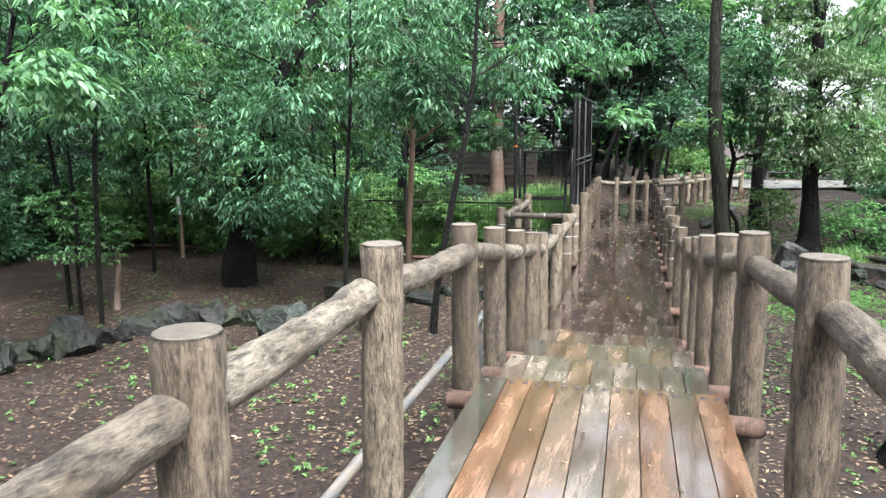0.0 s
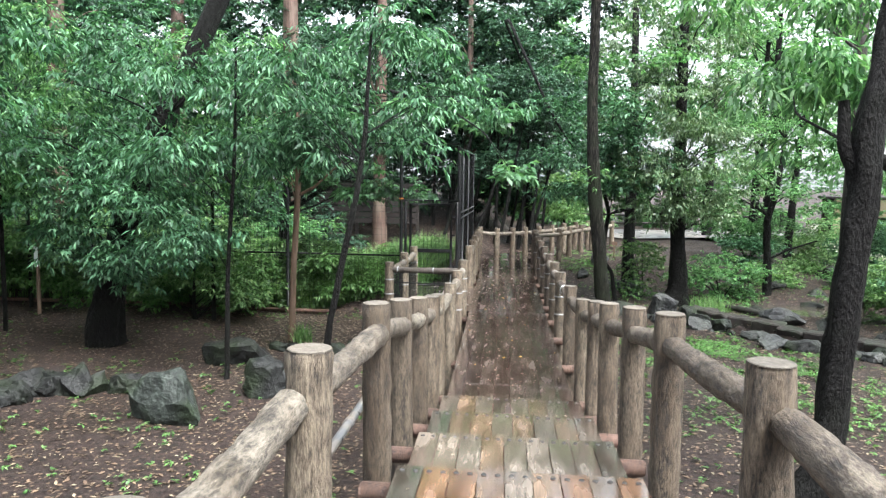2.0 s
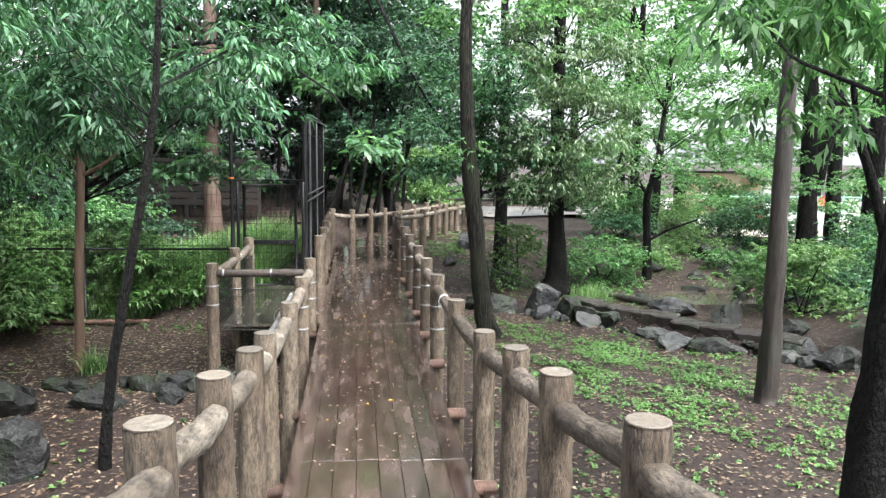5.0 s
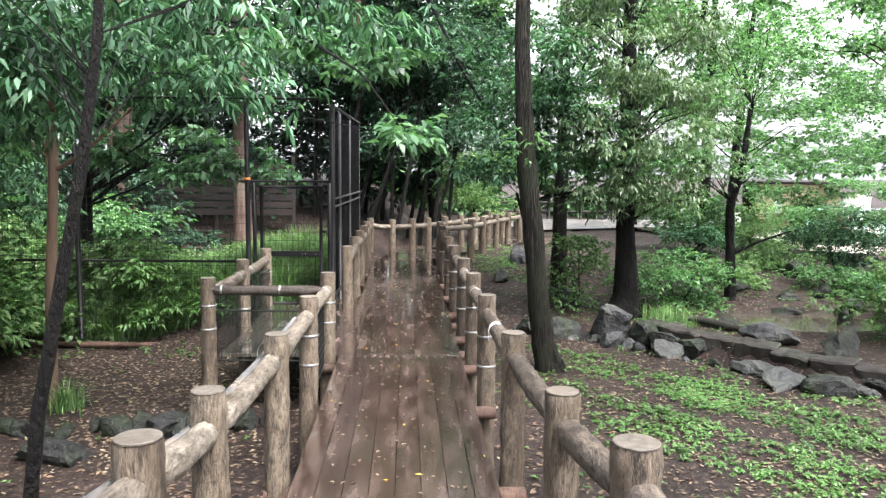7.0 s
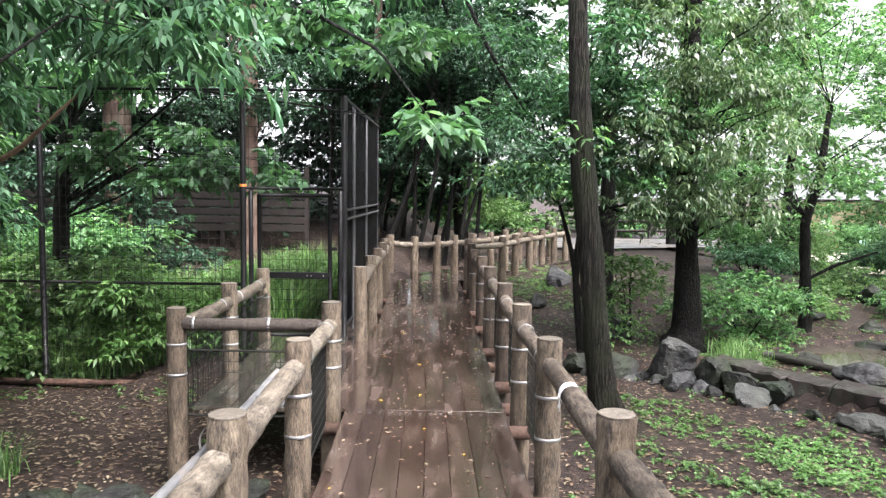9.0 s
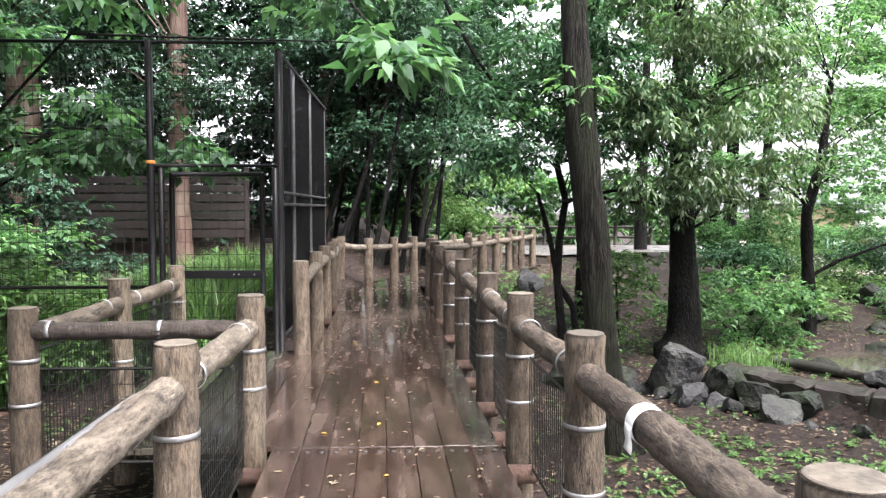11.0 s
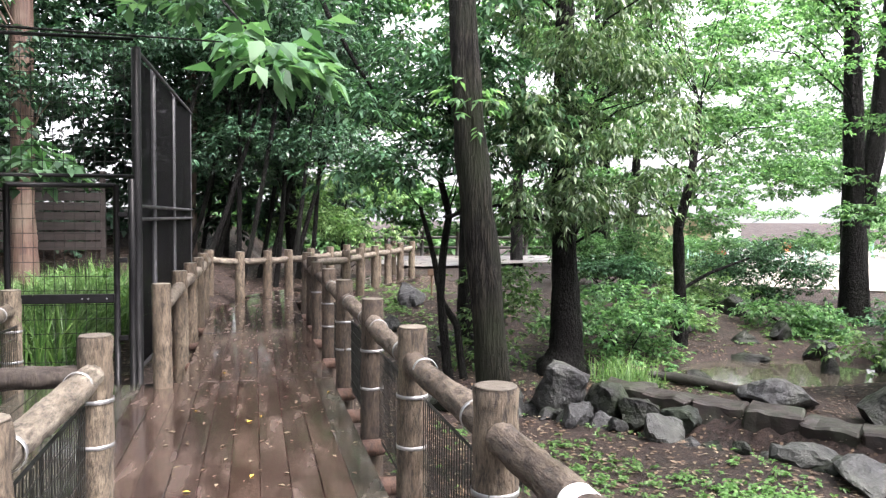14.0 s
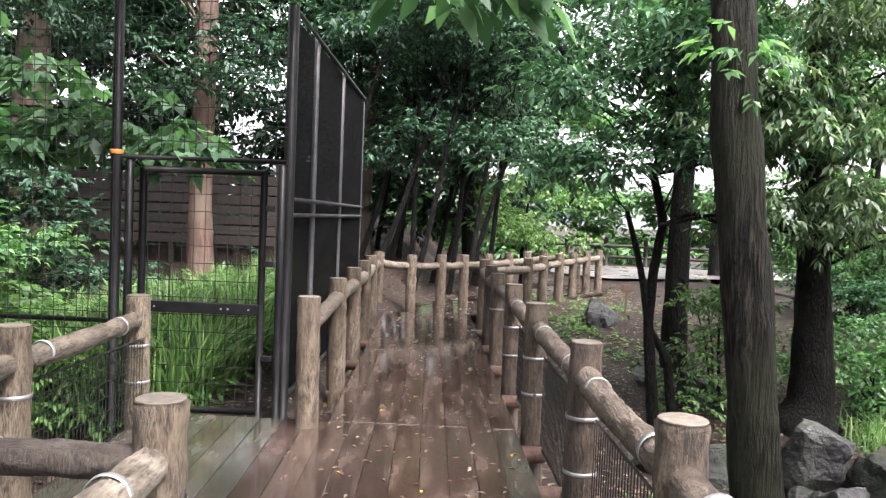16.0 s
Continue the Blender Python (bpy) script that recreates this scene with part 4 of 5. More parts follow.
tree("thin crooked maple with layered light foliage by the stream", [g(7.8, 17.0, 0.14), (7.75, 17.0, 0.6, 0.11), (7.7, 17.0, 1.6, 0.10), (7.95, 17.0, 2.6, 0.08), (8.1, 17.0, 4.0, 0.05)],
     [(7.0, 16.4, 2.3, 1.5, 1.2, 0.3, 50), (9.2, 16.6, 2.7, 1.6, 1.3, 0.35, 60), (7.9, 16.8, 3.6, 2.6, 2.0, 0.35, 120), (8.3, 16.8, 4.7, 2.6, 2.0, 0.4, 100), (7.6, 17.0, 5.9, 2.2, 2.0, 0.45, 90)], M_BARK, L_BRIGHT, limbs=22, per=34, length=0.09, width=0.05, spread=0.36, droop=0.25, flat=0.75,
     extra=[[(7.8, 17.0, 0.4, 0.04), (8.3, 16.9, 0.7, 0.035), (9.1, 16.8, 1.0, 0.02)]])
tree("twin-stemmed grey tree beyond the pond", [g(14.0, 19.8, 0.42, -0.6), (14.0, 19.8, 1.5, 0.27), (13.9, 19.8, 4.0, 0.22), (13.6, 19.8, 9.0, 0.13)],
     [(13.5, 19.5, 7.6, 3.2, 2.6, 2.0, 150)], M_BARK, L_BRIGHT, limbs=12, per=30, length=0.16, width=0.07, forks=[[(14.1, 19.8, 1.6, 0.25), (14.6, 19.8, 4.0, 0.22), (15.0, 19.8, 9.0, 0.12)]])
for (x, y, rr, h, ln) in ((10.2, 27.5, 0.2, 9, 0.3), (10.9, 27.8, 0.24, 10, 0.1), (11.6, 27.2, 0.18, 9, 0.7), (17.5, 24.0, 0.28, 9, -0.4), (9.5, 33.0, 0.25, 10, 0.2), (19.5, 15.0, 0.3, 9, 0.3), (13.2, 11.2, 0.2, 8, 0.5)):
    tree("dark straight trunk with airy light-green canopy", [g(x, y, rr), (x + ln * 0.3, y, h * 0.4, rr * 0.8), (x + ln, y, h, rr * 0.4)],
         [(x + ln, y, h * 0.62, 2.6, 2.2, 1.2, 80), (x + ln, y - 0.4, h * 0.9, 3.0, 2.4, 1.6, 100)], M_BARK, L_BRIGHT, limbs=12, per=28, length=0.17, width=0.08, spread=0.42)

tree("dark branching tree at the edge of the park", [g(15.8, 19.2, 0.36, -0.5), (15.8, 19.2, 1.8, 0.28), (15.7, 19.2, 3.4, 0.26), (15.9, 19.2, 8.0, 0.14)], [(15.6, 18.8, 7.4, 2.6, 2.2, 1.6, 110)], M_BARK, L_BRIGHT, limbs=10, per=28, length=0.16, width=0.07,
     extra=[[(15.7, 19.2, 3.3, 0.16), (15.0, 19.0, 3.7, 0.12), (14.3, 18.9, 4.6, 0.07)]])
tree("broad-leaved tree reaching over the gate and deck", [g(-6.6, 14.4, 0.16), (-6.5, 14.3, 1.5, 0.13), (-6.2, 14.0, 3.0, 0.11), (-5.2, 13.2, 4.6, 0.08), (-3.6, 12.4, 5.2, 0.05)],
     [(-3.3, 12.9, 2.4, 0.75, 0.4, 0.35, 34), (-2.3, 12.9, 2.35, 0.45, 0.3, 0.2, 12), (-4.6, 13.0, 2.9, 1.0, 0.6, 0.45, 40), (-5.6, 13.3, 3.8, 1.2, 0.9, 0.5, 44), (-3.0, 11.6, 4.3, 1.3, 0.9, 0.4, 44), (-1.0, 11.8, 4.2, 1.1, 0.8, 0.35, 40), (0.15, 9.2, 2.85, 0.5, 0.3, 0.2, 9)],
     M_BARK, L_MAPLE, limbs=26, per=18, length=0.21, width=0.11, spread=0.32, droop=0.45, flat=0.6, extra=[[(-5.0, 13.1, 4.7, 0.06), (-3.0, 12.2, 4.9, 0.045), (-1.4, 11.0, 4.4, 0.03), (-0.4, 9.8, 3.7, 0.016), (0.15, 9.2, 2.95, 0.007)]])

# understorey on the other side of the walk
tree("slender sapling leaning over the railing with drooping leaves", [g(-2.62, 4.9, 0.075), (-2.56, 4.9, -0.1, 0.058), (-2.5, 4.9, 0.4, 0.054), (-2.3, 4.92, 1.3, 0.05), (-2.08, 4.95, 2.4, 0.046), (-1.95, 5.0, 3.4, 0.038), (-1.9, 5.2, 5.0, 0.02)],
     [(-2.5, 6.4, 3.7, 1.6, 1.3, 0.55, 66), (-3.6, 6.2, 4.3, 1.4, 1.4, 0.8, 60), (-2.0, 6.9, 4.9, 1.6, 1.5, 0.7, 66), (-4.4, 6.8, 3.5, 1.0, 1.0, 0.6, 36), (-1.5, 7.0, 3.6, 1.1, 0.9, 0.45, 40), (-0.7, 8.3, 4.3, 1.1, 0.9, 0.4, 34)], M_BARK, L_OAK, limbs=24, per=24, length=0.19, width=0.048, droop=0.85)
tree("smooth brown-stemmed sapling before the wire fence", [g(-4.45, 8.8, 0.1), (-4.42, 8.8, -0.5, 0.075), (-4.38, 8.8, 0.9, 0.068), (-4.28, 8.8, 2.5, 0.062), (-4.3, 8.9, 4.6, 0.03)],
     [(-4.4, 8.6, 3.3, 1.4, 1.1, 0.55, 70), (-4.2, 8.9, 4.6, 1.7, 1.4, 0.9, 80)], M_STAKE, L_OAK, limbs=18, per=26, length=0.18, width=0.05, droop=0.75, rough=0.06,
     extra=[[(-4.3, 8.8, 2.3, 0.035), (-3.9, 8.75, 2.5, 0.028), (-3.2, 8.7, 3.1, 0.012)]])
tree("thin young tree with a full drooping crown", [g(-4.5, 5.5, 0.05), (-4.45, 5.5, 1.0, 0.036), (-4.3, 5.5, 3.0, 0.03), (-4.25, 5.5, 5.0, 0.015)],
     [(-4.7, 5.5, 2.9, 1.1, 0.9, 0.7, 56), (-4.5, 5.6, 4.3, 1.6, 1.3, 0.9, 80), (-5.0, 5.3, 2.0, 0.6, 0.5, 0.3, 24)], M_BARK, L_OAK, limbs=20, per=26, length=0.18, width=0.04, droop=0.8)
tree("stout dark leaning trunk with hanging foliage", [g(-8.1, 7.8, 0.42), (-8.05, 7.8, 0.2, 0.3), (-7.8, 8.0, 1.6, 0.26), (-7.0, 8.5, 4.0, 0.24), (-5.9, 9.2, 7.0, 0.2), (-5.2, 9.6, 10.0, 0.12)],
     [(-7.4, 7.0, 1.3, 1.0, 0.8, 0.6, 90), (-6.9, 7.2, 2.6, 1.2, 0.9, 0.8, 90), (-8.6, 7.2, 2.4, 1.2, 0.9, 0.7, 80), (-8.6, 7.6, 3.6, 1.9, 1.5, 1.1, 130), (-6.6, 8.2, 5.2, 2.2, 1.8, 1.2, 120)], M_BARK, L_OAK, limbs=22, per=26, length=0.17, width=0.05, droop=0.7)
for i, (x, y, h) in enumerate(((-11.0, 8.6, 5.5), (-13.5, 6.0, 6.0), (-10.2, 5.0, 5.5), (-7.0, 10.6, 5.2), (-9.6, 10.8, 5.6), (-14.5, 10.0, 6.0), (-12.4, 11.4, 5.0), (-8.6, 4.0, 6.4))):
    a = 0.4 * math.sin(i * 2.1)
    tree("slim understorey tree with layered narrow leaves", [g(x, y, 0.055), (x + a * 0.3, y, h * 0.3, 0.04), (x + a, y, h * 0.7, 0.03), (x + a * 1.3, y, h, 0.015)],
         [(x + a, y - 0.2, h * 0.55, 1.5, 1.2, 0.7, 70), (x + a, y, h * 0.8, 1.9, 1.6, 0.9, 100), (x + a * 1.2, y, h * 1.08, 1.5, 1.4, 0.7, 60)], M_BARK, L_OAK if i % 3 else L_BRIGHT, limbs=20, per=24, length=0.2, width=0.055, spread=0.36, droop=0.7)
tree("bright-leaved shrub hanging over bare soil", [g(-9.4, 4.4, 0.04), (-9.4, 4.4, 0.4, 0.03), (-9.3, 4.4, 1.2, 0.015)], [(-9.4, 4.3, 0.9, 1.1, 0.9, 0.6, 60)], M_BARK, L_BRIGHT, limbs=14, per=30, length=0.09, width=0.045, category="shrub", name="shrub")

tree("near understorey tree with large pale drooping leaves", [g(-8.0, 1.2, 0.09), (-7.9, 1.2, 0.8, 0.07), (-7.5, 1.1, 2.4, 0.055), (-6.9, 1.0, 4.0, 0.03)],
     [(-6.5, 1.0, 3.5, 0.9, 0.8, 0.6, 44), (-7.4, 1.0, 4.3, 1.1, 1.0, 0.6, 44)], M_BARK, L_MAPLE, limbs=16, per=22, length=0.19, width=0.07, droop=0.8)
tree("rounded bright green shrub before the wire fence", [g(-7.5, 10.6, 0.05), (-7.5, 10.6, 0.2, 0.035), (-7.45, 10.6, 1.2, 0.015)], [(-7.5, 10.5, 0.7, 0.9, 0.7, 0.7, 70), (-6.6, 10.7, 0.1, 0.7, 0.5, 0.5, 40)], M_BARK, L_FRESH, limbs=16, per=30, length=0.13, width=0.055, category="shrub", name="shrub")

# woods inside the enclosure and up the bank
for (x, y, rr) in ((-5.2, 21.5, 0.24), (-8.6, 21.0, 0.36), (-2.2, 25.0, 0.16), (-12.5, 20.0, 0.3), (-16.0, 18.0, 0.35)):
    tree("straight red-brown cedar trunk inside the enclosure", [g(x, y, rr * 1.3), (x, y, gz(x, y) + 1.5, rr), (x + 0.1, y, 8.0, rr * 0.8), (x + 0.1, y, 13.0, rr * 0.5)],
         [(x, y - 0.3, 5.2, 2.2, 1.8, 1.5, 90), (x, y, 8.0, 2.6, 2.2, 2.0, 120)], M_BARK_RED, L_SHADED, limbs=12, per=30, length=0.18, width=0.07, spread=0.42)
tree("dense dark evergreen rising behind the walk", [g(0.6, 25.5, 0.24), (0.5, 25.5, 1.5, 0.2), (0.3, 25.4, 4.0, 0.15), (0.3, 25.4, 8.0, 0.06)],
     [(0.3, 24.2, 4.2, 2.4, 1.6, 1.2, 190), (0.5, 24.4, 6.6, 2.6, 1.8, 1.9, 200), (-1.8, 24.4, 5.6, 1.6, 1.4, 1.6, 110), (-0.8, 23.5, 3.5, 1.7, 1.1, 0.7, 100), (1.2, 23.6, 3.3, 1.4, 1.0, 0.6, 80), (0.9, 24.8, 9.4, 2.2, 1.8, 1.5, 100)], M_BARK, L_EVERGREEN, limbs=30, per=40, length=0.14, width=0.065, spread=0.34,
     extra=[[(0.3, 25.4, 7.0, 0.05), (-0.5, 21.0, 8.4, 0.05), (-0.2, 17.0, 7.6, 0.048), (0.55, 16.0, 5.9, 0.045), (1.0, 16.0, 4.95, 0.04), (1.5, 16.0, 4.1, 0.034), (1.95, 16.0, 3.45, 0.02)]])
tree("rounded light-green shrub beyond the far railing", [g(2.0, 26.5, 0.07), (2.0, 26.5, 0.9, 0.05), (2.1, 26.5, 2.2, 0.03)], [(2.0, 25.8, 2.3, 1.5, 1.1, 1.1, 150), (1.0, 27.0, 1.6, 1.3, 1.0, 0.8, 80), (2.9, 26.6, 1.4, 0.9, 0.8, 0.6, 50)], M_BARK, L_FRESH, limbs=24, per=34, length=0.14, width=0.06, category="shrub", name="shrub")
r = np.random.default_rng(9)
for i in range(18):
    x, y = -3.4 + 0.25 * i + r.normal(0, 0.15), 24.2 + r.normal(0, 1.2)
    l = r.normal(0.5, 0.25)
    tree("thin leaning trunk on the shaded bank", [g(x, y, 0.075), (x + l * 0.5, y, gz(x, y) + 1.4, 0.06), (x + l * 1.3, y, gz(x, y) + 4.2, 0.045)], [(x + l, y, 6.2, 1.5, 1.3, 0.9, 24)], M_BARK, L_SHADED, limbs=4, per=28, length=0.17, width=0.08, sides=8)


def thicket(name, label, blobs, leaf, per, length, width, spread, droop=0.3, flat=0.3, seed=1, category="undergrowth"):
    r = np.random.default_rng(seed)
    C = crown_centres(blobs, r)
    C[:, 2] = np.maximum(C[:, 2], ground_z(C[:, 0], C[:, 1]) + 0.06)
    v, f = leaves(C, per, length, width, spread, droop, r, flat)
    return tagged(link(name, v, f, leaf), label, category, kind="stuff")


thicket("undergrowth", "green shrubby undergrowth behind the wire fence", [(x, 13.4 + 0.4 * math.sin(x * 2), 0.35 + 0.35 * math.sin(x * 1.3), 1.2, 0.6, 1.1, 130) for x in np.arange(-22, -4.6, 1.1)], L_FRESH, 36, 0.15, 0.075, 0.3, seed=3)
thicket("undergrowth", "leafy weeds growing through the tall grass", [(x, y, -0.1 + 0.35 * abs(math.sin(3 * x + y)), 0.6, 0.5, 0.6, 60) for x in (-5.0, -4.2, -3.4, -2.7) for y in (13.0, 14.2, 15.6)], L_WEED, 30, 0.15, 0.05, 0.24, seed=19)
thicket("undergrowth", "bright low shrubs along the enclosure bank", [(x, 16.2 + 0.6 * math.sin(x * 1.7), 0.7 + 0.3 * math.sin(x * 2.3), 1.2, 1.0, 1.2, 80) for x in np.arange(-22, -5.6, 1.4)], L_BRIGHT, 36, 0.15, 0.08, 0.32, seed=4)
thicket("undergrowth", "mixed shrubs crowding the foot of the fence", [(x, 11.75 + 0.25 * math.sin(x * 3), -0.1 + 0.5 * abs(math.sin(x * 1.9)), 0.8, 0.35, 0.75, 62) for x in np.arange(-16, -6.0, 1.15)], L_WEED, 34, 0.14, 0.06, 0.26, seed=20)
thicket("undergrowth", "hanging foliage between the slim trunks", [(x, 10.4 + 0.9 * math.sin(x * 2.7), 1.7 + 0.5 * math.sin(x * 1.9), 0.9, 0.7, 0.45, 34) for x in np.arange(-15, -5.5, 1.5)], L_OAK, 30, 0.17, 0.055, 0.3, droop=0.7, seed=22)
thicket("undergrowth", "shaded shrubs climbing the bank", [(x, 19.4 + 0.8 * math.sin(x * 1.1), 1.3 + 0.4 * math.sin(x * 2.9), 1.5, 1.0, 1.3, 80) for x in np.arange(-24, -6.0, 1.7)], L_SHADED, 36, 0.18, 0.09, 0.36, seed=14)
thicket("undergrowth", "leafy thicket bordering the bare soil", [(-16.5 + 1.0 * math.sin(y * 1.9), y, 0.3 + 0.4 * math.sin(y * 1.3), 1.4, 1.3, 1.2, 80) for y in np.arange(-6, 13, 1.6)], L_OAK, 36, 0.17, 0.08, 0.34, seed=15)
thicket("far_woods", "dense shaded woods closing the view up the bank", [(x, 28.5 + 2.5 * math.sin(x), z, 2.8, 1.8, 2.0, 80) for x in np.arange(-32, 4, 2.4) for z in (1.4, 3.6, 5.8, 8.5, 11.5, 15) if x < -6 or z > 3], L_SHADED, 30, 0.3, 0.16, 0.6, seed=5, category="woods")
thicket("far_woods", "dim woods beyond the bare soil", [(-20 - 1.5 * math.sin(y), y, z, 1.8, 2.4, 1.9, 66) for y in np.arange(-8, 28, 2.4) for z in (0.8, 3.6, 6.5, 9.5, 12.5)], L_SHADED, 30, 0.26, 0.13, 0.6, seed=6, category="woods")
thicket("far_woods", "high canopy leaves above the understorey", [(x, y, 8.2 + 1.2 * math.sin(x + y), 2.0, 2.0, 1.0, 14) for x in np.arange(-17, -1, 3.4) for y in np.arange(3, 26, 3.6) if x < -9 or y < 9], L_OAK, 30, 0.2, 0.1, 0.5, seed=7, category="woods")
thicket("far_woods", "airy light-green woods with sky showing through", [(x, 44 + 3 * math.sin(x), z, 3.4, 2.0, 1.6, 66 if x < 14 else 30) for x in np.arange(-2, 50, 3.2) for z in (1.0, 3.6, 7.5, 11.5, 16.0) if x < 15 or z > 4 or int(x) % 2], L_BRIGHT, 30, 0.36, 0.22, 0.75, seed=8, category="woods")
thicket("far_woods", "light foliage bordering the open park", [(25 + 2 * math.sin(y), y, z, 2.0, 3.0, 1.6, 26) for y in np.arange(-6, 19, 3.0) for z in (0.3, 3.2, 6.5)], L_BRIGHT, 30, 0.3, 0.17, 0.7, seed=9, category="woods")
# added behind the camera, never in view: blocks sky light from low angles
thicket("far_woods", "unseen woods added behind the start to cut low sky light", [(x, -15 + 1.5 * math.sin(x), z, 2.4, 1.8, 1.9, 46) for x in np.arange(-20, 24, 2.8) for z in (0.5, 3.6, 7.0, 10.5)], L_SHADED, 28, 0.3, 0.16, 0.6, seed=17, category="woods")
thicket("canopy", "layered light-green maple sprays over the pond", [(x, y, z, 2.0, 1.6, 0.3, 44) for x, y, z in ((9.5, 20.5, 3.4), (12.0, 22.0, 4.4), (10.5, 19.5, 5.4), (13.5, 21.0, 2.8), (7.5, 21.0, 4.6), (15.5, 24.0, 5.2), (11.5, 24.0, 6.6), (17.0, 26.0, 3.6), (9.0, 24.0, 3.0), (13.0, 25.0, 1.6), (16.0, 27.0, 1.0), (18.5, 29.0, 2.2), (15.0, 23.0, 3.4), (19.0, 26.0, 4.6), (21.0, 30.0, 0.8), (22.0, 28.0, 3.2), (17.0, 22.5, 1.2), (24.0, 30.0, 1.6), (12.5, 19.0, 3.0), (14.5, 18.0, 4.2), (11.0, 18.0, 4.2), (13.0, 17.0, 2.0), (16.0, 20.5, 2.4))], L_BRIGHT, 36, 0.12, 0.06, 0.5, flat=0.75, seed=18, category="canopy")
thicket("canopy", "bright maple canopy hanging over the stream", [(x, y, 6.4 + 0.9 * math.sin(x * 1.7 + y), 1.9, 1.9, 0.5, 30) for x, y in ((4.0, 8.5), (7.5, 9.5), (12.5, 8.0), (9.0, 5.5), (3.0, 13.5), (14.0, 14.0))], L_BRIGHT, 36, 0.12, 0.07, 0.5, flat=0.7, seed=16, category="canopy")
BUSH = [(13.0, 29.0, 0.2, 1.6, 1.0, 1.0), (16.0, 31.0, 0.2, 1.8, 1.0, 1.1), (19.0, 33.0, 0.2, 1.6, 1.0, 1.0), (4.0, 16.4, 0.1, 0.7, 0.6, 0.85), (6.3, 16.4, 0.0, 1.15, 0.8, 0.9), (8.2, 20.9, 0.3, 1.0, 0.7, 0.55), (10.4, 20.4, 0.0, 0.9, 0.7, 0.5), (11.0, 17.9, -0.4, 1.3, 0.6, 0.45), (12.0, 14.4, 0.2, 1.4, 1.2, 1.2), (9.8, 12.6, 0.1, 1.1, 1.0, 1.0), (8.8, 23.0, 0.9, 1.6, 1.0, 0.8), (13.5, 23.0, 0.3, 2.0, 1.0, 0.9), (12.6, 10.0, 0.0, 1.3, 1.1, 1.0), (15.0, 17.4, 0.2, 1.6, 1.2, 1.1), (10.2, 9.6, -0.2, 0.9, 0.9, 0.8), (8.4, 18.6, -0.2, 0.8, 0.6, 0.5)]
for i, (x, y, z, a, b, c) in enumerate(BUSH):
    r = np.random.default_rng(300 + i)
    bush = base("bush", x, y, gz(x, y), "low bright-leaved bush beside the stream path", "shrub", "stream bushes")
    C = crown_centres([(x, y, z, a, b, c, int(150 * a * b))], r)
    C[:, 2] = np.maximum(C[:, 2], ground_z(C[:, 0], C[:, 1]) + 0.05)
    v, f = leaves(C, 36, 0.11, 0.055, 0.26, 0.3, r, 0.4)
    link("foliage", v - (x, y, gz(x, y)), f, (L_FRESH, L_BRIGHT, L_OAK)[i % 3], bush)
    for j in range(6):
        c = C[r.integers(len(C))] - (x, y, gz(x, y))
        v, f = tube([(0.08 * math.cos(j), 0.08 * math.sin(j), -0.05), c * (0.5, 0.5, 0.6), c], [0.016, 0.012, 0.005], 6, 0, 1, False)
        fill("stem", v, f, M_BARK, bush)


def blades(xs, ys, h, w, r, lean=0.5):
    n = len(xs)
    z = ground_z(xs, ys)
    B = np.stack([xs, ys, z - 0.02], 1)
    a = r.random(n) * 2 * math.pi
    D = np.stack([np.cos(a), np.sin(a), np.zeros(n)], 1)
    S = np.stack([-np.sin(a), np.cos(a), np.zeros(n)], 1)
    H = (h * (0.5 + 0.7 * r.random(n)))[:, None]
    K = (lean * r.random(n))[:, None]
    V = np.empty((n, 6, 3))
    up = np.array([0, 0, 1.0])
    for k, (t, ww) in enumerate(((0, 0.8), (0.55, 1.0), (1.0, 0.12))):
        c = B + up * H * (t - 0.22 * K * t * t) + D * H * K * t * t
        V[:, 2 * k] = c + S * w * ww / 2
        V[:, 2 * k + 1] = c - S * w * ww / 2
    o = np.arange(n)[:, None] * 6
    return V.reshape(-1, 3), np.concatenate([o + (0, 1, 3, 2), o + (2, 3, 5, 4)])


r = np.random.default_rng(21)
cx, cy = r.uniform(-5.6, -2.0, 420), r.uniform(12.55, 18.0, 420)
k_ = r.integers(0, 420, 11000)
xs, ys = cx[k_] + r.normal(0, 0.09, 11000), np.maximum(cy[k_] + r.normal(0, 0.09, 11000), 12.45)
v, f = blades(np.minimum(xs, -2.0), ys, 1.05, 0.02, r, 1.25)
tagged(link("tall_grass", v, f, L_GRASS), "tall fresh green grass filling the enclosure", "grass", kind="stuff")
n = 1400
xs, ys = r.uniform(-17, -5, n), r.uniform(12.5, 14.5, n)
v, f = blades(xs, ys, 0.4, 0.018, r, 0.9)
tagged(link("tall_grass", v, f, L_GRASS), "ragged grass along the foot of the fence", "grass", kind="stuff")


xs, ys = np.concatenate([r.normal(-4.15, 0.1, 160), r.normal(5.6, 0.25, 260)]), np.concatenate([r.normal(8.6, 0.1, 160), r.normal(15.0, 0.3, 260)])
v, f = blades(xs, ys, 0.42, 0.014, r, 1.1)
tagged(link("grass_tuft", v, f, L_GRASS), "arching grass tufts at the feet of trees", "grass", kind="stuff")
label_stake = base("plant_label", 3.55, 20.4, gz(3.55, 20.4), "small wooden plant label on a stake", "sign")
part("stake", box_bm(0.04, 0.03, 0.62, 0.004, (0, 0, 0.26)), M_STAKE, label_stake)
part("board", box_bm(0.2, 0.025, 0.14, 0.004, (0, -0.03, 0.55)), M_STAKE, label_stake)


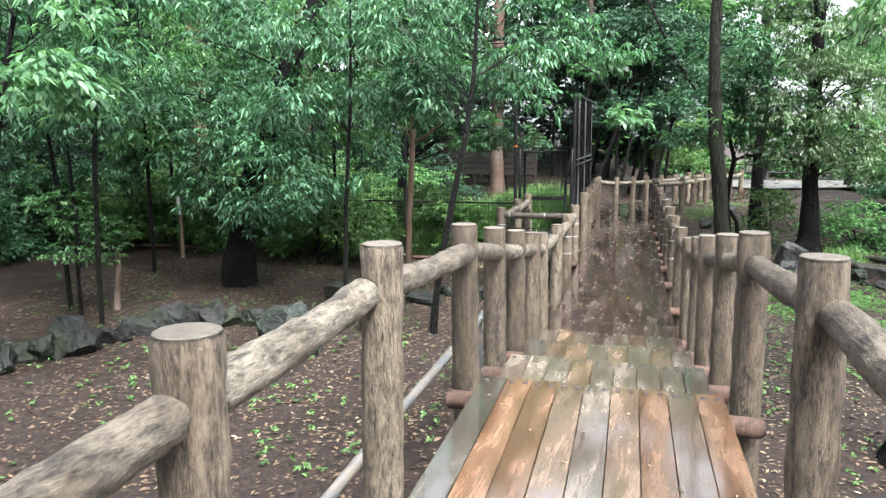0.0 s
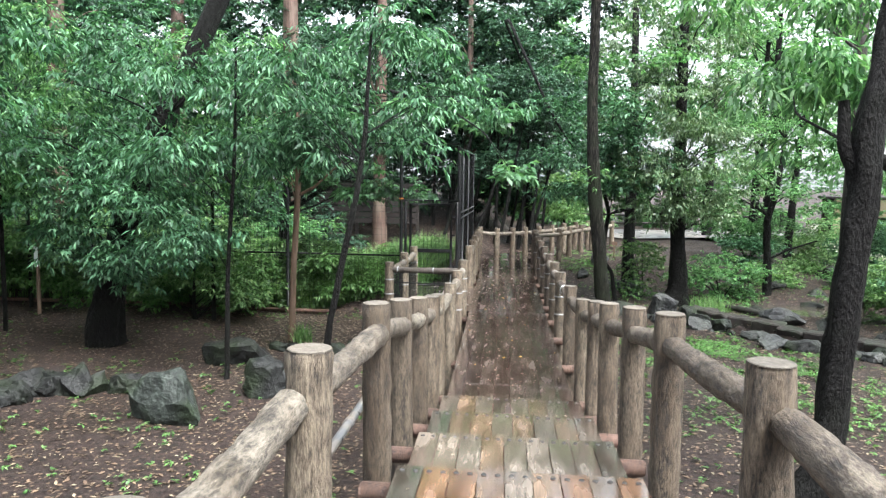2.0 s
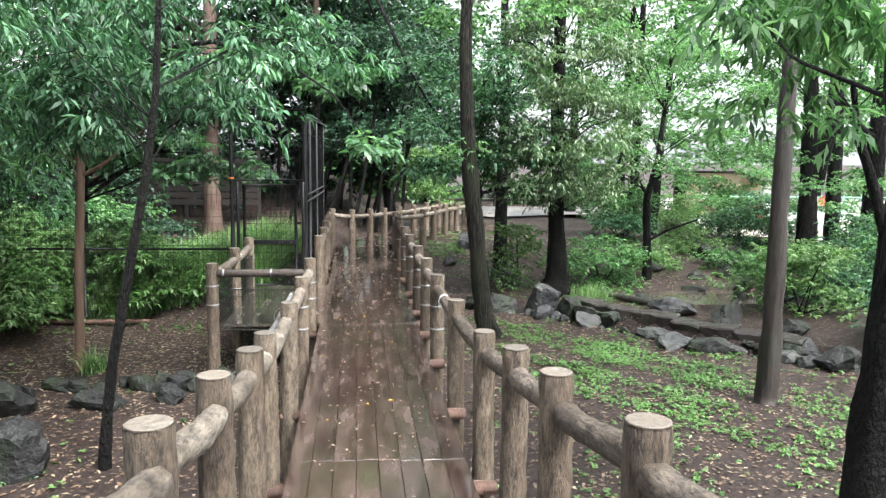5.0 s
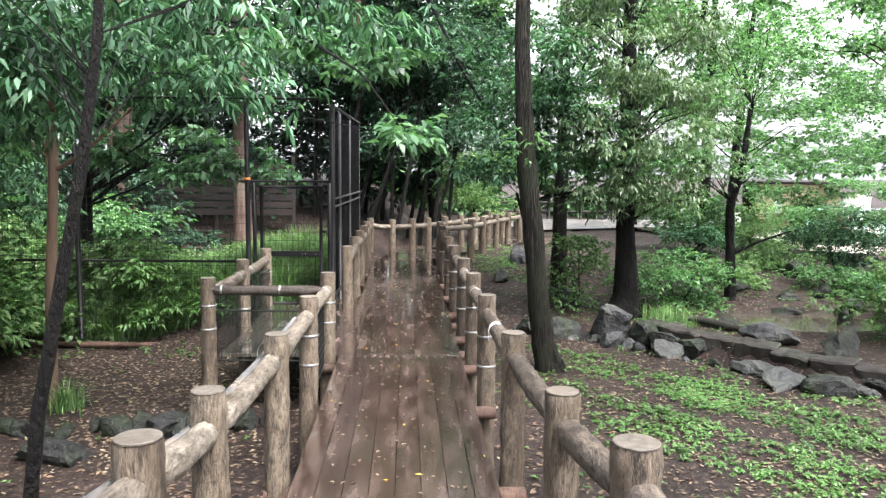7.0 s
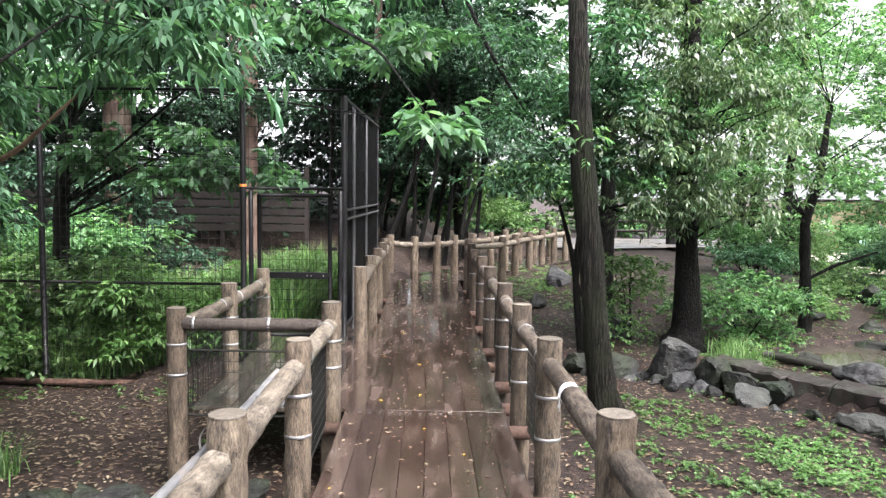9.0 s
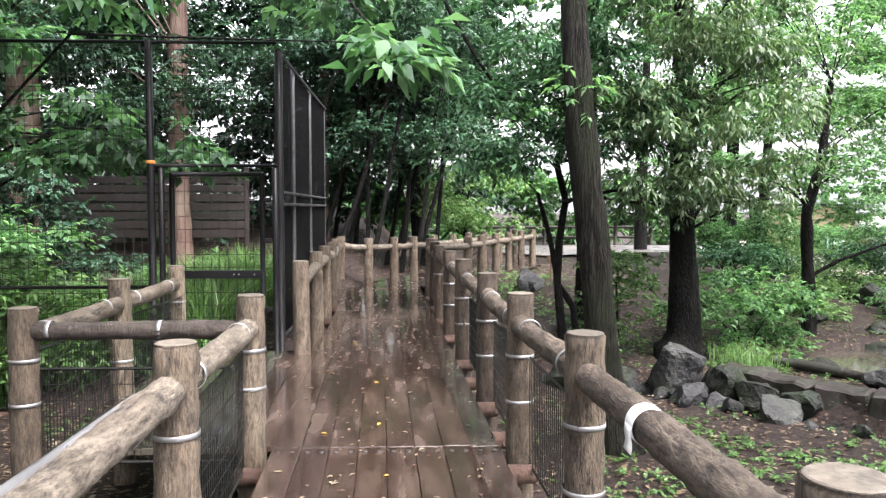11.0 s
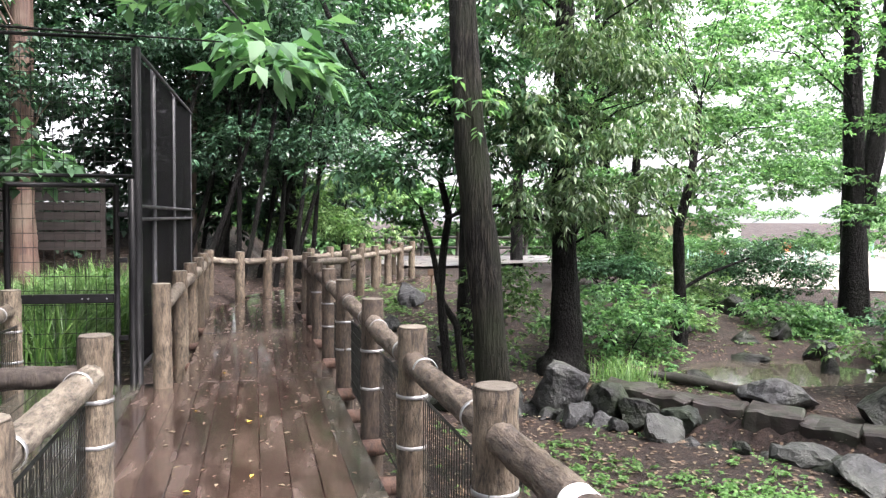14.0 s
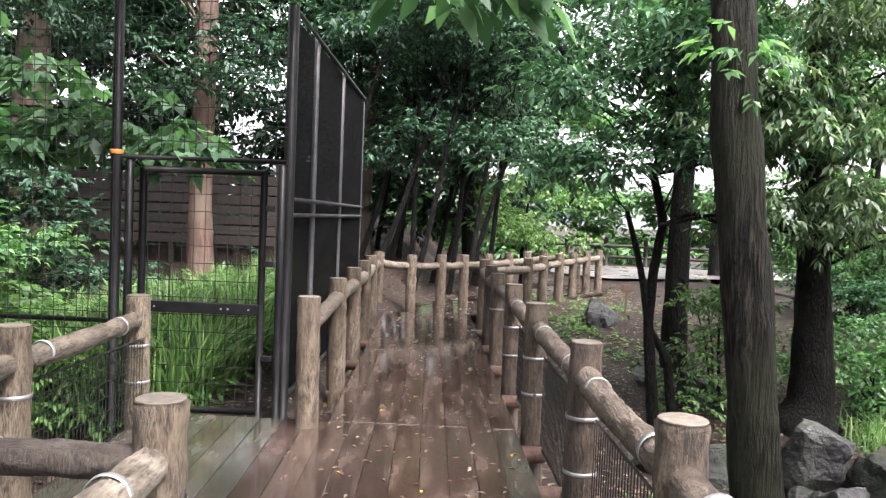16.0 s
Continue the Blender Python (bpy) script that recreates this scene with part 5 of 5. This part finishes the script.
def weeds(spots, seed, label, leaf=L_WEED, size=0.06):
    """Low rosettes: a few short-stalked leaves at each spot."""
    r = np.random.default_rng(seed)
    pts = []
    for x, y, sx, sy, n in spots:
        p = r.normal(0, 1, (n, 2)) * (sx, sy) + (x, y)
        pts.append(p)
    p = np.concatenate(pts)
    off = np.abs(p[:, 0] - (0.57 - SLOPE * p[:, 1]))
    p = p[(off > 1.2) & (stream_gap(p[:, 0], p[:, 1]) > 0.5) & (wob(p[:, 0], p[:, 1], 2.1) + r.normal(0, 0.5, len(p)) > 0.1)]
    C = np.stack([p[:, 0], p[:, 1], ground_z(p[:, 0], p[:, 1]) + size * 0.7], 1)
    v, f = leaves(C, 7, size, size * 0.55, size * 0.9, 0.1, r, 0.6)
    return tagged(link("ground_plants", v, f, leaf), label, "weeds", kind="stuff")


weeds([(3.8, 9.8, 0.9, 1.2, 1700), (5.0, 8.3, 1.2, 1.0, 2000), (4.6, 6.0, 1.0, 1.2, 900), (7.0, 5.5, 1.5, 1.2, 1000), (3.0, 12.4, 0.5, 0.6, 120), (3.4, 3.4, 0.9, 2.2, 400)], 31, "low green weeds spreading over the soil", L_WEED, 0.055)
weeds([(7.0, 14.7, 1.0, 0.5, 500), (5.5, 14.9, 0.8, 0.4, 300), (8.5, 19.0, 2.0, 0.8, 500), (6.0, 17.6, 1.2, 0.6, 400), (6.2, 15.6, 1.2, 0.6, 500), (4.6, 18.4, 1.4, 1.0, 500), (2.4, 19.5, 0.7, 1.5, 400), (3.2, 22.0, 0.6, 1.5, 300), (9.5, 17.5, 1.5, 0.8, 400), (-0.4, 20.9, 0.7, 0.5, 500), (2.6, 20.2, 0.6, 1.2, 500)], 32, "fresh ground cover between stream and path", L_FRESH)
weeds([(-3.6, 2.0, 1.6, 2.5, 300), (-6.0, 1.5, 2.0, 2.0, 300), (-7.0, 5.0, 2.5, 1.0, 420), (-9.0, 9.0, 3.0, 1.5, 300), (-4.0, 11.8, 3.0, 0.3, 260), (-2.0, -2.0, 0.6, 2.0, 90)], 33, "scattered weed rosettes on bare soil")


def litter(n, x0, x1, y0, y1, seed, mat, label, size=0.06, on_deck=False):
    r = np.random.default_rng(seed)
    x, y = r.uniform(x0, x1, n), r.uniform(y0, y1, n)
    if on_deck:
        x = 0.57 - SLOPE * y + r.uniform(-0.74, 0.74, n)
        z = np.array([deck_z(v) for v in y]) + 0.004
    else:
        z = ground_z(x, y) + 0.012
    a = r.random(n) * 2 * math.pi
    L = size * (0.5 + 0.8 * r.random(n))[:, None]
    D = np.stack([np.cos(a), np.sin(a), r.normal(0, 0.12, n) * (not on_deck)], 1)
    S = np.stack([-np.sin(a), np.cos(a), r.normal(0, 0.2, n) * (not on_deck)], 1)
    B = np.stack([x, y, z], 1)
    V = np.empty((n, 4, 3))
    V[:, 0], V[:, 2] = B - D * L / 2, B + D * L / 2
    lift = np.array([0, 0, 0.006])
    V[:, 1], V[:, 3] = B + S * L * 0.22 + lift, B - S * L * 0.22 + lift
    return tagged(link("fallen_leaves", V.reshape(-1, 3), np.arange(n * 4).reshape(-1, 4), mat), label, "fallen leaves", kind="stuff")


litter(24000, -12, 9, -4, 19, 41, M_LITTER, "brown fallen leaves littering the damp soil", 0.085)
litter(5200, -6, 7, 0, 16, 42, M_LITTER_PALE, "pale curled fallen leaves on the soil", 0.07)
litter(1300, -5.5, -0.9, 6.5, 12.0, 48, M_LITTER_PALE, "pale leaf litter before the enclosure fence", 0.07)
litter(330, 0, 0, 3.0, 19.2, 43, M_LITTER_PALE, "small pale leaves stuck to the wet deck", 0.05, True)
litter(190, 0, 0, 3.0, 19.2, 45, M_LITTER, "small brown leaves stuck to the wet deck", 0.055, True)
litter(4500, -6, 5, 18.5, 29, 47, M_LITTER, "brown leaf litter on the bank beyond the railing", 0.1)
litter(16, 0, 0, 4.0, 14.0, 46, M_YELLOW, "yellow leaves lying on the wet deck", 0.055, True)
litter(40, 0, 0, -5, 3.0, 44, M_LITTER_PALE, "few pale leaves on the wet steps", 0.04, True)


# ---- rocks ----
def rock(x, y, sx, sy, sz, seed, material=M_ROCK, label="dark wet angular rock beside the stream", group="stream rocks", sink=0.25, flat=1.0, rz=0, z=None):
    bm = bmesh.new()
    bmesh.ops.create_icosphere(bm, subdivisions=3, radius=1.0)
    r = np.random.default_rng(seed)
    planes = r.normal(0, 1, (15, 3))
    planes /= np.linalg.norm(planes, axis=1)[:, None]
    lim = 0.42 + 0.4 * r.random(15)
    for vtx in bm.verts:
        c = np.array(vtx.co)
        for p, l in zip(planes, lim):
            d = c @ p
            if d > l:
                c = c - p * (d - l) * 0.97
        c *= 1 + 0.17 * noise.noise(Vector(c * 2.3) + Vector((seed * 3.1, 0, 0))) + 0.10 * noise.noise(Vector(c * 5.0) + Vector((seed, 5, 0)))
        vtx.co = (c[0] * sx, c[1] * sy, c[2] * sz * flat)
    ob = part("rock", bm, material)
    ob.matrix_world = pose(x, y, (gz(x, y) if z is None else z) + sz * (0.42 - sink), 0, 0, rz)
    return tagged(ob, label, "rock", group)


rock(4.15, 14.0, 0.56, 0.48, 0.46, 1, M_ROCK_PALE, "large wet boulder with a pale flat top", sink=0.1, z=-0.86)
rock(-4.5, 3.3, 0.6, 0.5, 0.72, 2, M_ROCK_GREEN, "upright mossy grey-green boulder on bare soil", "garden boulders", 0.05)
k = 100
r = np.random.default_rng(77)
for i in range(len(STREAM) - 1):
    (x0, y0), (x1, y1) = STREAM[i], STREAM[i + 1]
    L = math.hypot(x1 - x0, y1 - y0)
    nx_, ny_ = -(y1 - y0) / L, (x1 - x0) / L
    m = int(L / 0.27)
    for j in range(m):
        t = (j + 0.5) / m
        for s, far in ((-1, 0.42), (1, 0.45), (-1, 0.62)):
            if r.random() < 0.15 or (s > 0 and i in (1, 2)):
                continue
            k += 1
            q = s * (far + 0.07 * r.normal())
            sz = 0.13 + 0.24 * r.random() ** 2.0
            rock(x0 + (x1 - x0) * t + nx_ * q + r.normal(0, 0.05), y0 + (y1 - y0) * t + ny_ * q + r.normal(0, 0.05), sz * (1.1 + 0.7 * r.random()), sz * (0.9 + 0.5 * r.random()), sz * (0.8 + 0.4 * r.random()), k, M_ROCK if r.random() < 0.8 else M_ROCK_PALE, rz=360 * r.random(), sink=0.2)
for x, y, a, b, c, m in ((7.0, 13.0, 0.62, 0.45, 0.34, M_ROCK_PALE), (7.8, 12.0, 0.52, 0.46, 0.52, M_ROCK), (4.75, 13.7, 0.36, 0.34, 0.4, M_ROCK), (5.1, 13.3, 0.34, 0.3, 0.34, M_ROCK), (5.5, 12.9, 0.32, 0.3, 0.3, M_ROCK_GREEN), (6.0, 10.1, 0.55, 0.4, 0.2, M_ROCK_PALE), (6.7, 10.4, 0.42, 0.36, 0.3, M_ROCK), (6.5, 9.6, 0.5, 0.4, 0.34, M_ROCK), (3.7, 16.5, 0.45, 0.4, 0.5, M_ROCK_PALE), (2.95, 20.0, 0.42, 0.4, 0.45, M_ROCK_PALE), (8.9, 16.6, 0.6, 0.3, 0.16, M_ROCK), (9.65, 15.2, 0.2, 0.2, 0.4, M_ROCK), (10.3, 17.4, 0.45, 0.3, 0.35, M_ROCK), (11.8, 18.6, 0.6, 0.5, 0.5, M_ROCK), (8.3, 19.0, 0.6, 0.4, 0.2, M_ROCK), (8.6, 10.9, 0.5, 0.4, 0.3, M_ROCK), (7.9, 9.5, 0.45, 0.4, 0.32, M_ROCK), (3.3, 17.2, 0.3, 0.35, 0.3, M_ROCK_PALE), (2.3, 18.2, 0.3, 0.35, 0.3, M_ROCK),
                         (7.4, 18.2, 0.5, 0.35, 0.16, M_ROCK), (8.3, 17.9, 0.7, 0.3, 0.18, M_ROCK), (9.3, 17.2, 0.45, 0.3, 0.2, M_ROCK), (10.4, 16.4, 0.4, 0.4, 0.25, M_ROCK), (10.9, 15.2, 0.4, 0.4, 0.3, M_ROCK), (10.6, 19.6, 0.5, 0.4, 0.4, M_ROCK), (10.9, 20.8, 0.6, 0.4, 0.3, M_ROCK), (7.0, 15.0, 0.35, 0.3, 0.2, M_ROCK)):
    k += 1
    rock(x, y, a, b, c, k, m, rz=40 * (k % 7), sink=0.15, z=max(gz(x, y), -1.0))
for i in range(30):
    k += 1
    t = i / 29
    x = float(np.interp(t, (0, 0.35, 0.65, 1), (-9.0, -7.8, -6.9, -5.1))) + r.normal(0, 0.07)
    y = float(np.interp(t, (0, 0.35, 0.65, 1), (-0.4, 2.3, 4.3, 4.6))) + r.normal(0, 0.08)
    s = 0.2 + 0.22 * r.random() ** 1.7
    rock(x, y, s * 1.35, s, s * 1.15, k, M_ROCK, "low mossy edging stone half sunk in soil", "edging stones", 0.12, rz=360 * r.random())
for i in range(12):
    k += 1
    t = i / 11
    s = 0.13 + 0.11 * r.random()
    rock(-4.6 + 3.2 * t, 7.6 + 0.5 * t + r.normal(0, 0.1), s * 1.4, s, s, k, M_ROCK, "low mossy edging stone half sunk in soil", "edging stones", 0.15, rz=360 * r.random())
for x, y, a, b, c in ((-3.5, 4.7, 0.62, 0.48, 0.46), (-4.9, 6.5, 0.75, 0.5, 0.46), (-3.4, 6.9, 0.42, 0.36, 0.3), (-2.6, 7.2, 0.3, 0.25, 0.2), (-2.0, 7.4, 0.26, 0.22, 0.18)):
    k += 1
    rock(x, y, a, b, c, k, M_ROCK, "mossy boulder beside the boardwalk", "garden boulders", 0.12, rz=50 * (k % 5))

# pond water
th = np.linspace(0, 2 * math.pi, 33)[:-1]
bm = bmesh.new()
bm.faces.new([bm.verts.new((POND[0] + 1.15 * POND[2] * math.cos(a), POND[1] + 1.15 * POND[3] * math.sin(a), -0.93)) for a in th])
tagged(part("water", bm, M_WATER), "still shallow pond water reflecting pale sky", "water", kind="structure")

# low stone ledge along the stream, in worn slabs
ledge = base("stream_ledge", 6.2, 11.6, -0.9, "low worn stone slab ledge along the stream", "ledge", kind="structure")
for i in range(8):
    bm = box_bm(0.66 + 0.06 * r.random(), 0.5 + 0.1 * r.random(), 0.66, 0.03)
    bmesh.ops.subdivide_edges(bm, edges=bm.edges[:], cuts=3, use_grid_fill=True)
    for vtx in bm.verts:
        vtx.co += Vector(noise.noise_vector(vtx.co * 3.3 + Vector((i * 3.0, 0, 0)))) * 0.06
    ob = part("slab", bm, M_SLAB, ledge)
    t = i / 7 - 0.5
    ob.matrix_world = pose(6.72 + 3.0 * t, 12.1 - 3.75 * t, -1.03 + 0.015 * r.normal(), 1.5 * r.normal(), 1.5 * r.normal(), -51 + 5 * r.normal())
    ob.matrix_parent_inverse = ledge.matrix_basis.inverted()

# fallen log
v, f = tube([(6.15, 15.0, -0.78), (6.35, 14.6, -0.76), (6.6, 14.25, -0.77), (6.8, 13.9, -0.78), (7.0, 13.5, -0.79)], [0.06, 0.085, 0.085, 0.075, 0.06], 12, 0.3, 6)
tagged(fill("fallen_log", v, f, M_BARK_GREY), "grey-brown fallen log lying on the stream bank", "log")

# dead stem and marker
v, f = tube([(-9.2, 5.1, gz(-9.2, 5.1) - 0.05), (-9.15, 5.1, -0.4), (-9.08, 5.1, 0.0), (-9.12, 5.1, 0.35)], [0.075, 0.06, 0.05, 0.02], 12, 0.2, 8)
tagged(fill("dead_stem", v, f, M_BARK_RED), "broken dead stem standing in bare soil", "stump")
mk_ = base("marker_post", -11.6, 10.6, gz(-11.6, 10.6), "thin marker post with a white plate", "post")
v, f = tube([(0, 0, -0.05), (0, 0, 1.5), (0, 0, 1.9)], [0.05, 0.045, 0.04], 10)
fill("post", v, f, M_STAKE, mk_)
part("plate", box_bm(0.1, 0.02, 0.5, 0.004, (0, -0.06, 1.45)), M_TAPE, mk_)

# dark board fence on the bank
bf = base("board_fence", -9, 23.2, 0, "dark weathered horizontal board fence on the bank", "fence")
for i in range(7):
    for xx in (-7.5, -2.5, 2.5):
        ob = part("board", box_bm(4.95, 0.04, 0.2, 0.005, (xx, 0, 1.0 + 0.235 * i)), M_BOARD_DARK, bf)
for xx in (-10, -7.5, -5, -2.5, 0, 2.5, 5):
    part("post", box_bm(0.12, 0.12, 3.0, 0.01, (xx, 0.09, 1.3)), M_BOARD_DARK, bf)

# pale path and the rail beyond it
bm = bmesh.new()
bm.faces.new([bm.verts.new((x, y, z)) for x, y, z in ((3.4, 31.5, 0.02), (5.0, 29.5, 0.02), (14, 33, 0.03), (14, 36, 0.05), (4, 36, 0.05))])
bmesh.ops.subdivide_edges(bm, edges=bm.edges[:], cuts=3, use_grid_fill=True)
tagged(part("path", bm, M_PATH), "pale wet park path", "path", kind="structure")
bm = bmesh.new()
bm.faces.new([bm.verts.new((x, y, -0.79 + 0.02)) for x, y in ((15.5, 30), (22, 26), (60, 24), (70, 60), (24, 60), (17, 40))])
bmesh.ops.subdivide_edges(bm, edges=bm.edges[:], cuts=3, use_grid_fill=True)
tagged(part("playground", bm, M_SAND), "pale wet sandy playground ground", "ground", kind="structure")
pr = base("park_rail", 0, 0, 0, "grey timber post and rail fence beyond the path", "fence")
for i in range(8):
    x, y = 3.0 + 1.6 * i, 36.4
    v, f = tube([(x, y, -0.2), (x, y, 1.1)], [0.09, 0.085], 10, 0.08, 6)
    fill("post", v, f, M_BARK_GREY, pr)
for z in (0.4, 0.85):
    v, f = tube([(2.6, 36.4, z), (8, 36.4, z), (14.8, 36.4, z)], [0.06] * 3, 8)
    fill("rail", v, f, M_BARK_GREY, pr)

# playground edge seen across the park
M_PALE_GREEN = surface("pale_green_paint", (0.25, 0.5, 0.42), (0.35, 0.6, 0.52), 9, relief=0.1, vary=0.1)
M_RED = surface("red_paint", (0.5, 0.04, 0.03), (0.62, 0.07, 0.05), 9, relief=0.1, vary=0.1)
M_BEIGE = surface("beige_wall", (0.42, 0.33, 0.22), (0.55, 0.45, 0.32), 4, relief=0.2, vary=0.1)
M_WHITE = surface("white_wall", (0.7, 0.7, 0.7), (0.8, 0.8, 0.8), 4, relief=0.1, vary=0.05)
pf = base("park_fence", 20, 38, gz(20, 38), "pale green metal railing fence of a playground", "fence")
for i in range(9):
    v, f = tube([(1.35 * i, 0, -0.1), (1.35 * i, 0, 1.5)], [0.035, 0.035], 8)
    fill("post", v, f, M_PALE_GREEN, pf)
for z in (0.15, 1.4):
    v, f = tube([(0, 0, z), (10.8, 0, z)], [0.025, 0.025], 8)
    fill("rail", v, f, M_PALE_GREEN, pf)
for i in range(80):
    v, f = tube([(0.135 * i + 0.06, 0, 0.15), (0.135 * i + 0.06, 0, 1.4)], [0.012, 0.012], 6, caps=False)
    fill("bar", v, f, M_PALE_GREEN, pf)
sg = base("round_sign", 25.0, 37.2, gz(25, 37.2), "red round sign on a thin pole", "sign")
v, f = tube([(0, 0, -0.1), (0, 0, 1.4)], [0.03, 0.03], 8)
fill("pole", v, f, M_WHITE, sg)
v, f = tube([(0, -0.04, 1.2), (0, -0.05, 1.2), (0, -0.07, 1.2)], [0.27, 0.28, 0.28], 24)
fill("disc", v, f, M_RED, sg)
kb = base("park_building", 21.6, 42.5, gz(22, 40), "beige low park building with a dark open front", "building")
for x0, x1, z0, z1 in ((-2.4, -0.4, -0.1, 2.6), (2.0, 2.4, -0.1, 2.6), (-0.4, 2.0, 1.5, 2.6)):
    part("wall", box_bm(x1 - x0, 0.2, z1 - z0, 0.01, ((x0 + x1) / 2, 0, (z0 + z1) / 2)), M_BEIGE, kb)
part("back_wall", box_bm(4.8, 0.2, 2.7, 0.01, (0, 2.0, 1.25)), M_BOARD_DARK, kb)
part("roof", box_bm(5.2, 2.9, 0.14, 0.03, (0, 0.9, 2.7)), M_BOARD_DARK, kb)
part("notice", box_bm(0.5, 0.03, 0.7, 0.01, (-1.2, -0.12, 1.3)), M_WHITE, kb)
part("white_panel", box_bm(1.6, 0.1, 2.2, 0.01, (3.3, -0.3, 1.0)), M_WHITE, kb)
rb = base("red_box", 21.2, 37.0, gz(21, 37), "small red post box beside the playground fence", "box")
part("body", box_bm(0.4, 0.4, 1.0, 0.04, (0, 0, 0.6)), M_RED, rb)
part("foot", box_bm(0.15, 0.15, 0.2, 0.01, (0, 0, 0.05)), M_BLACK, rb)
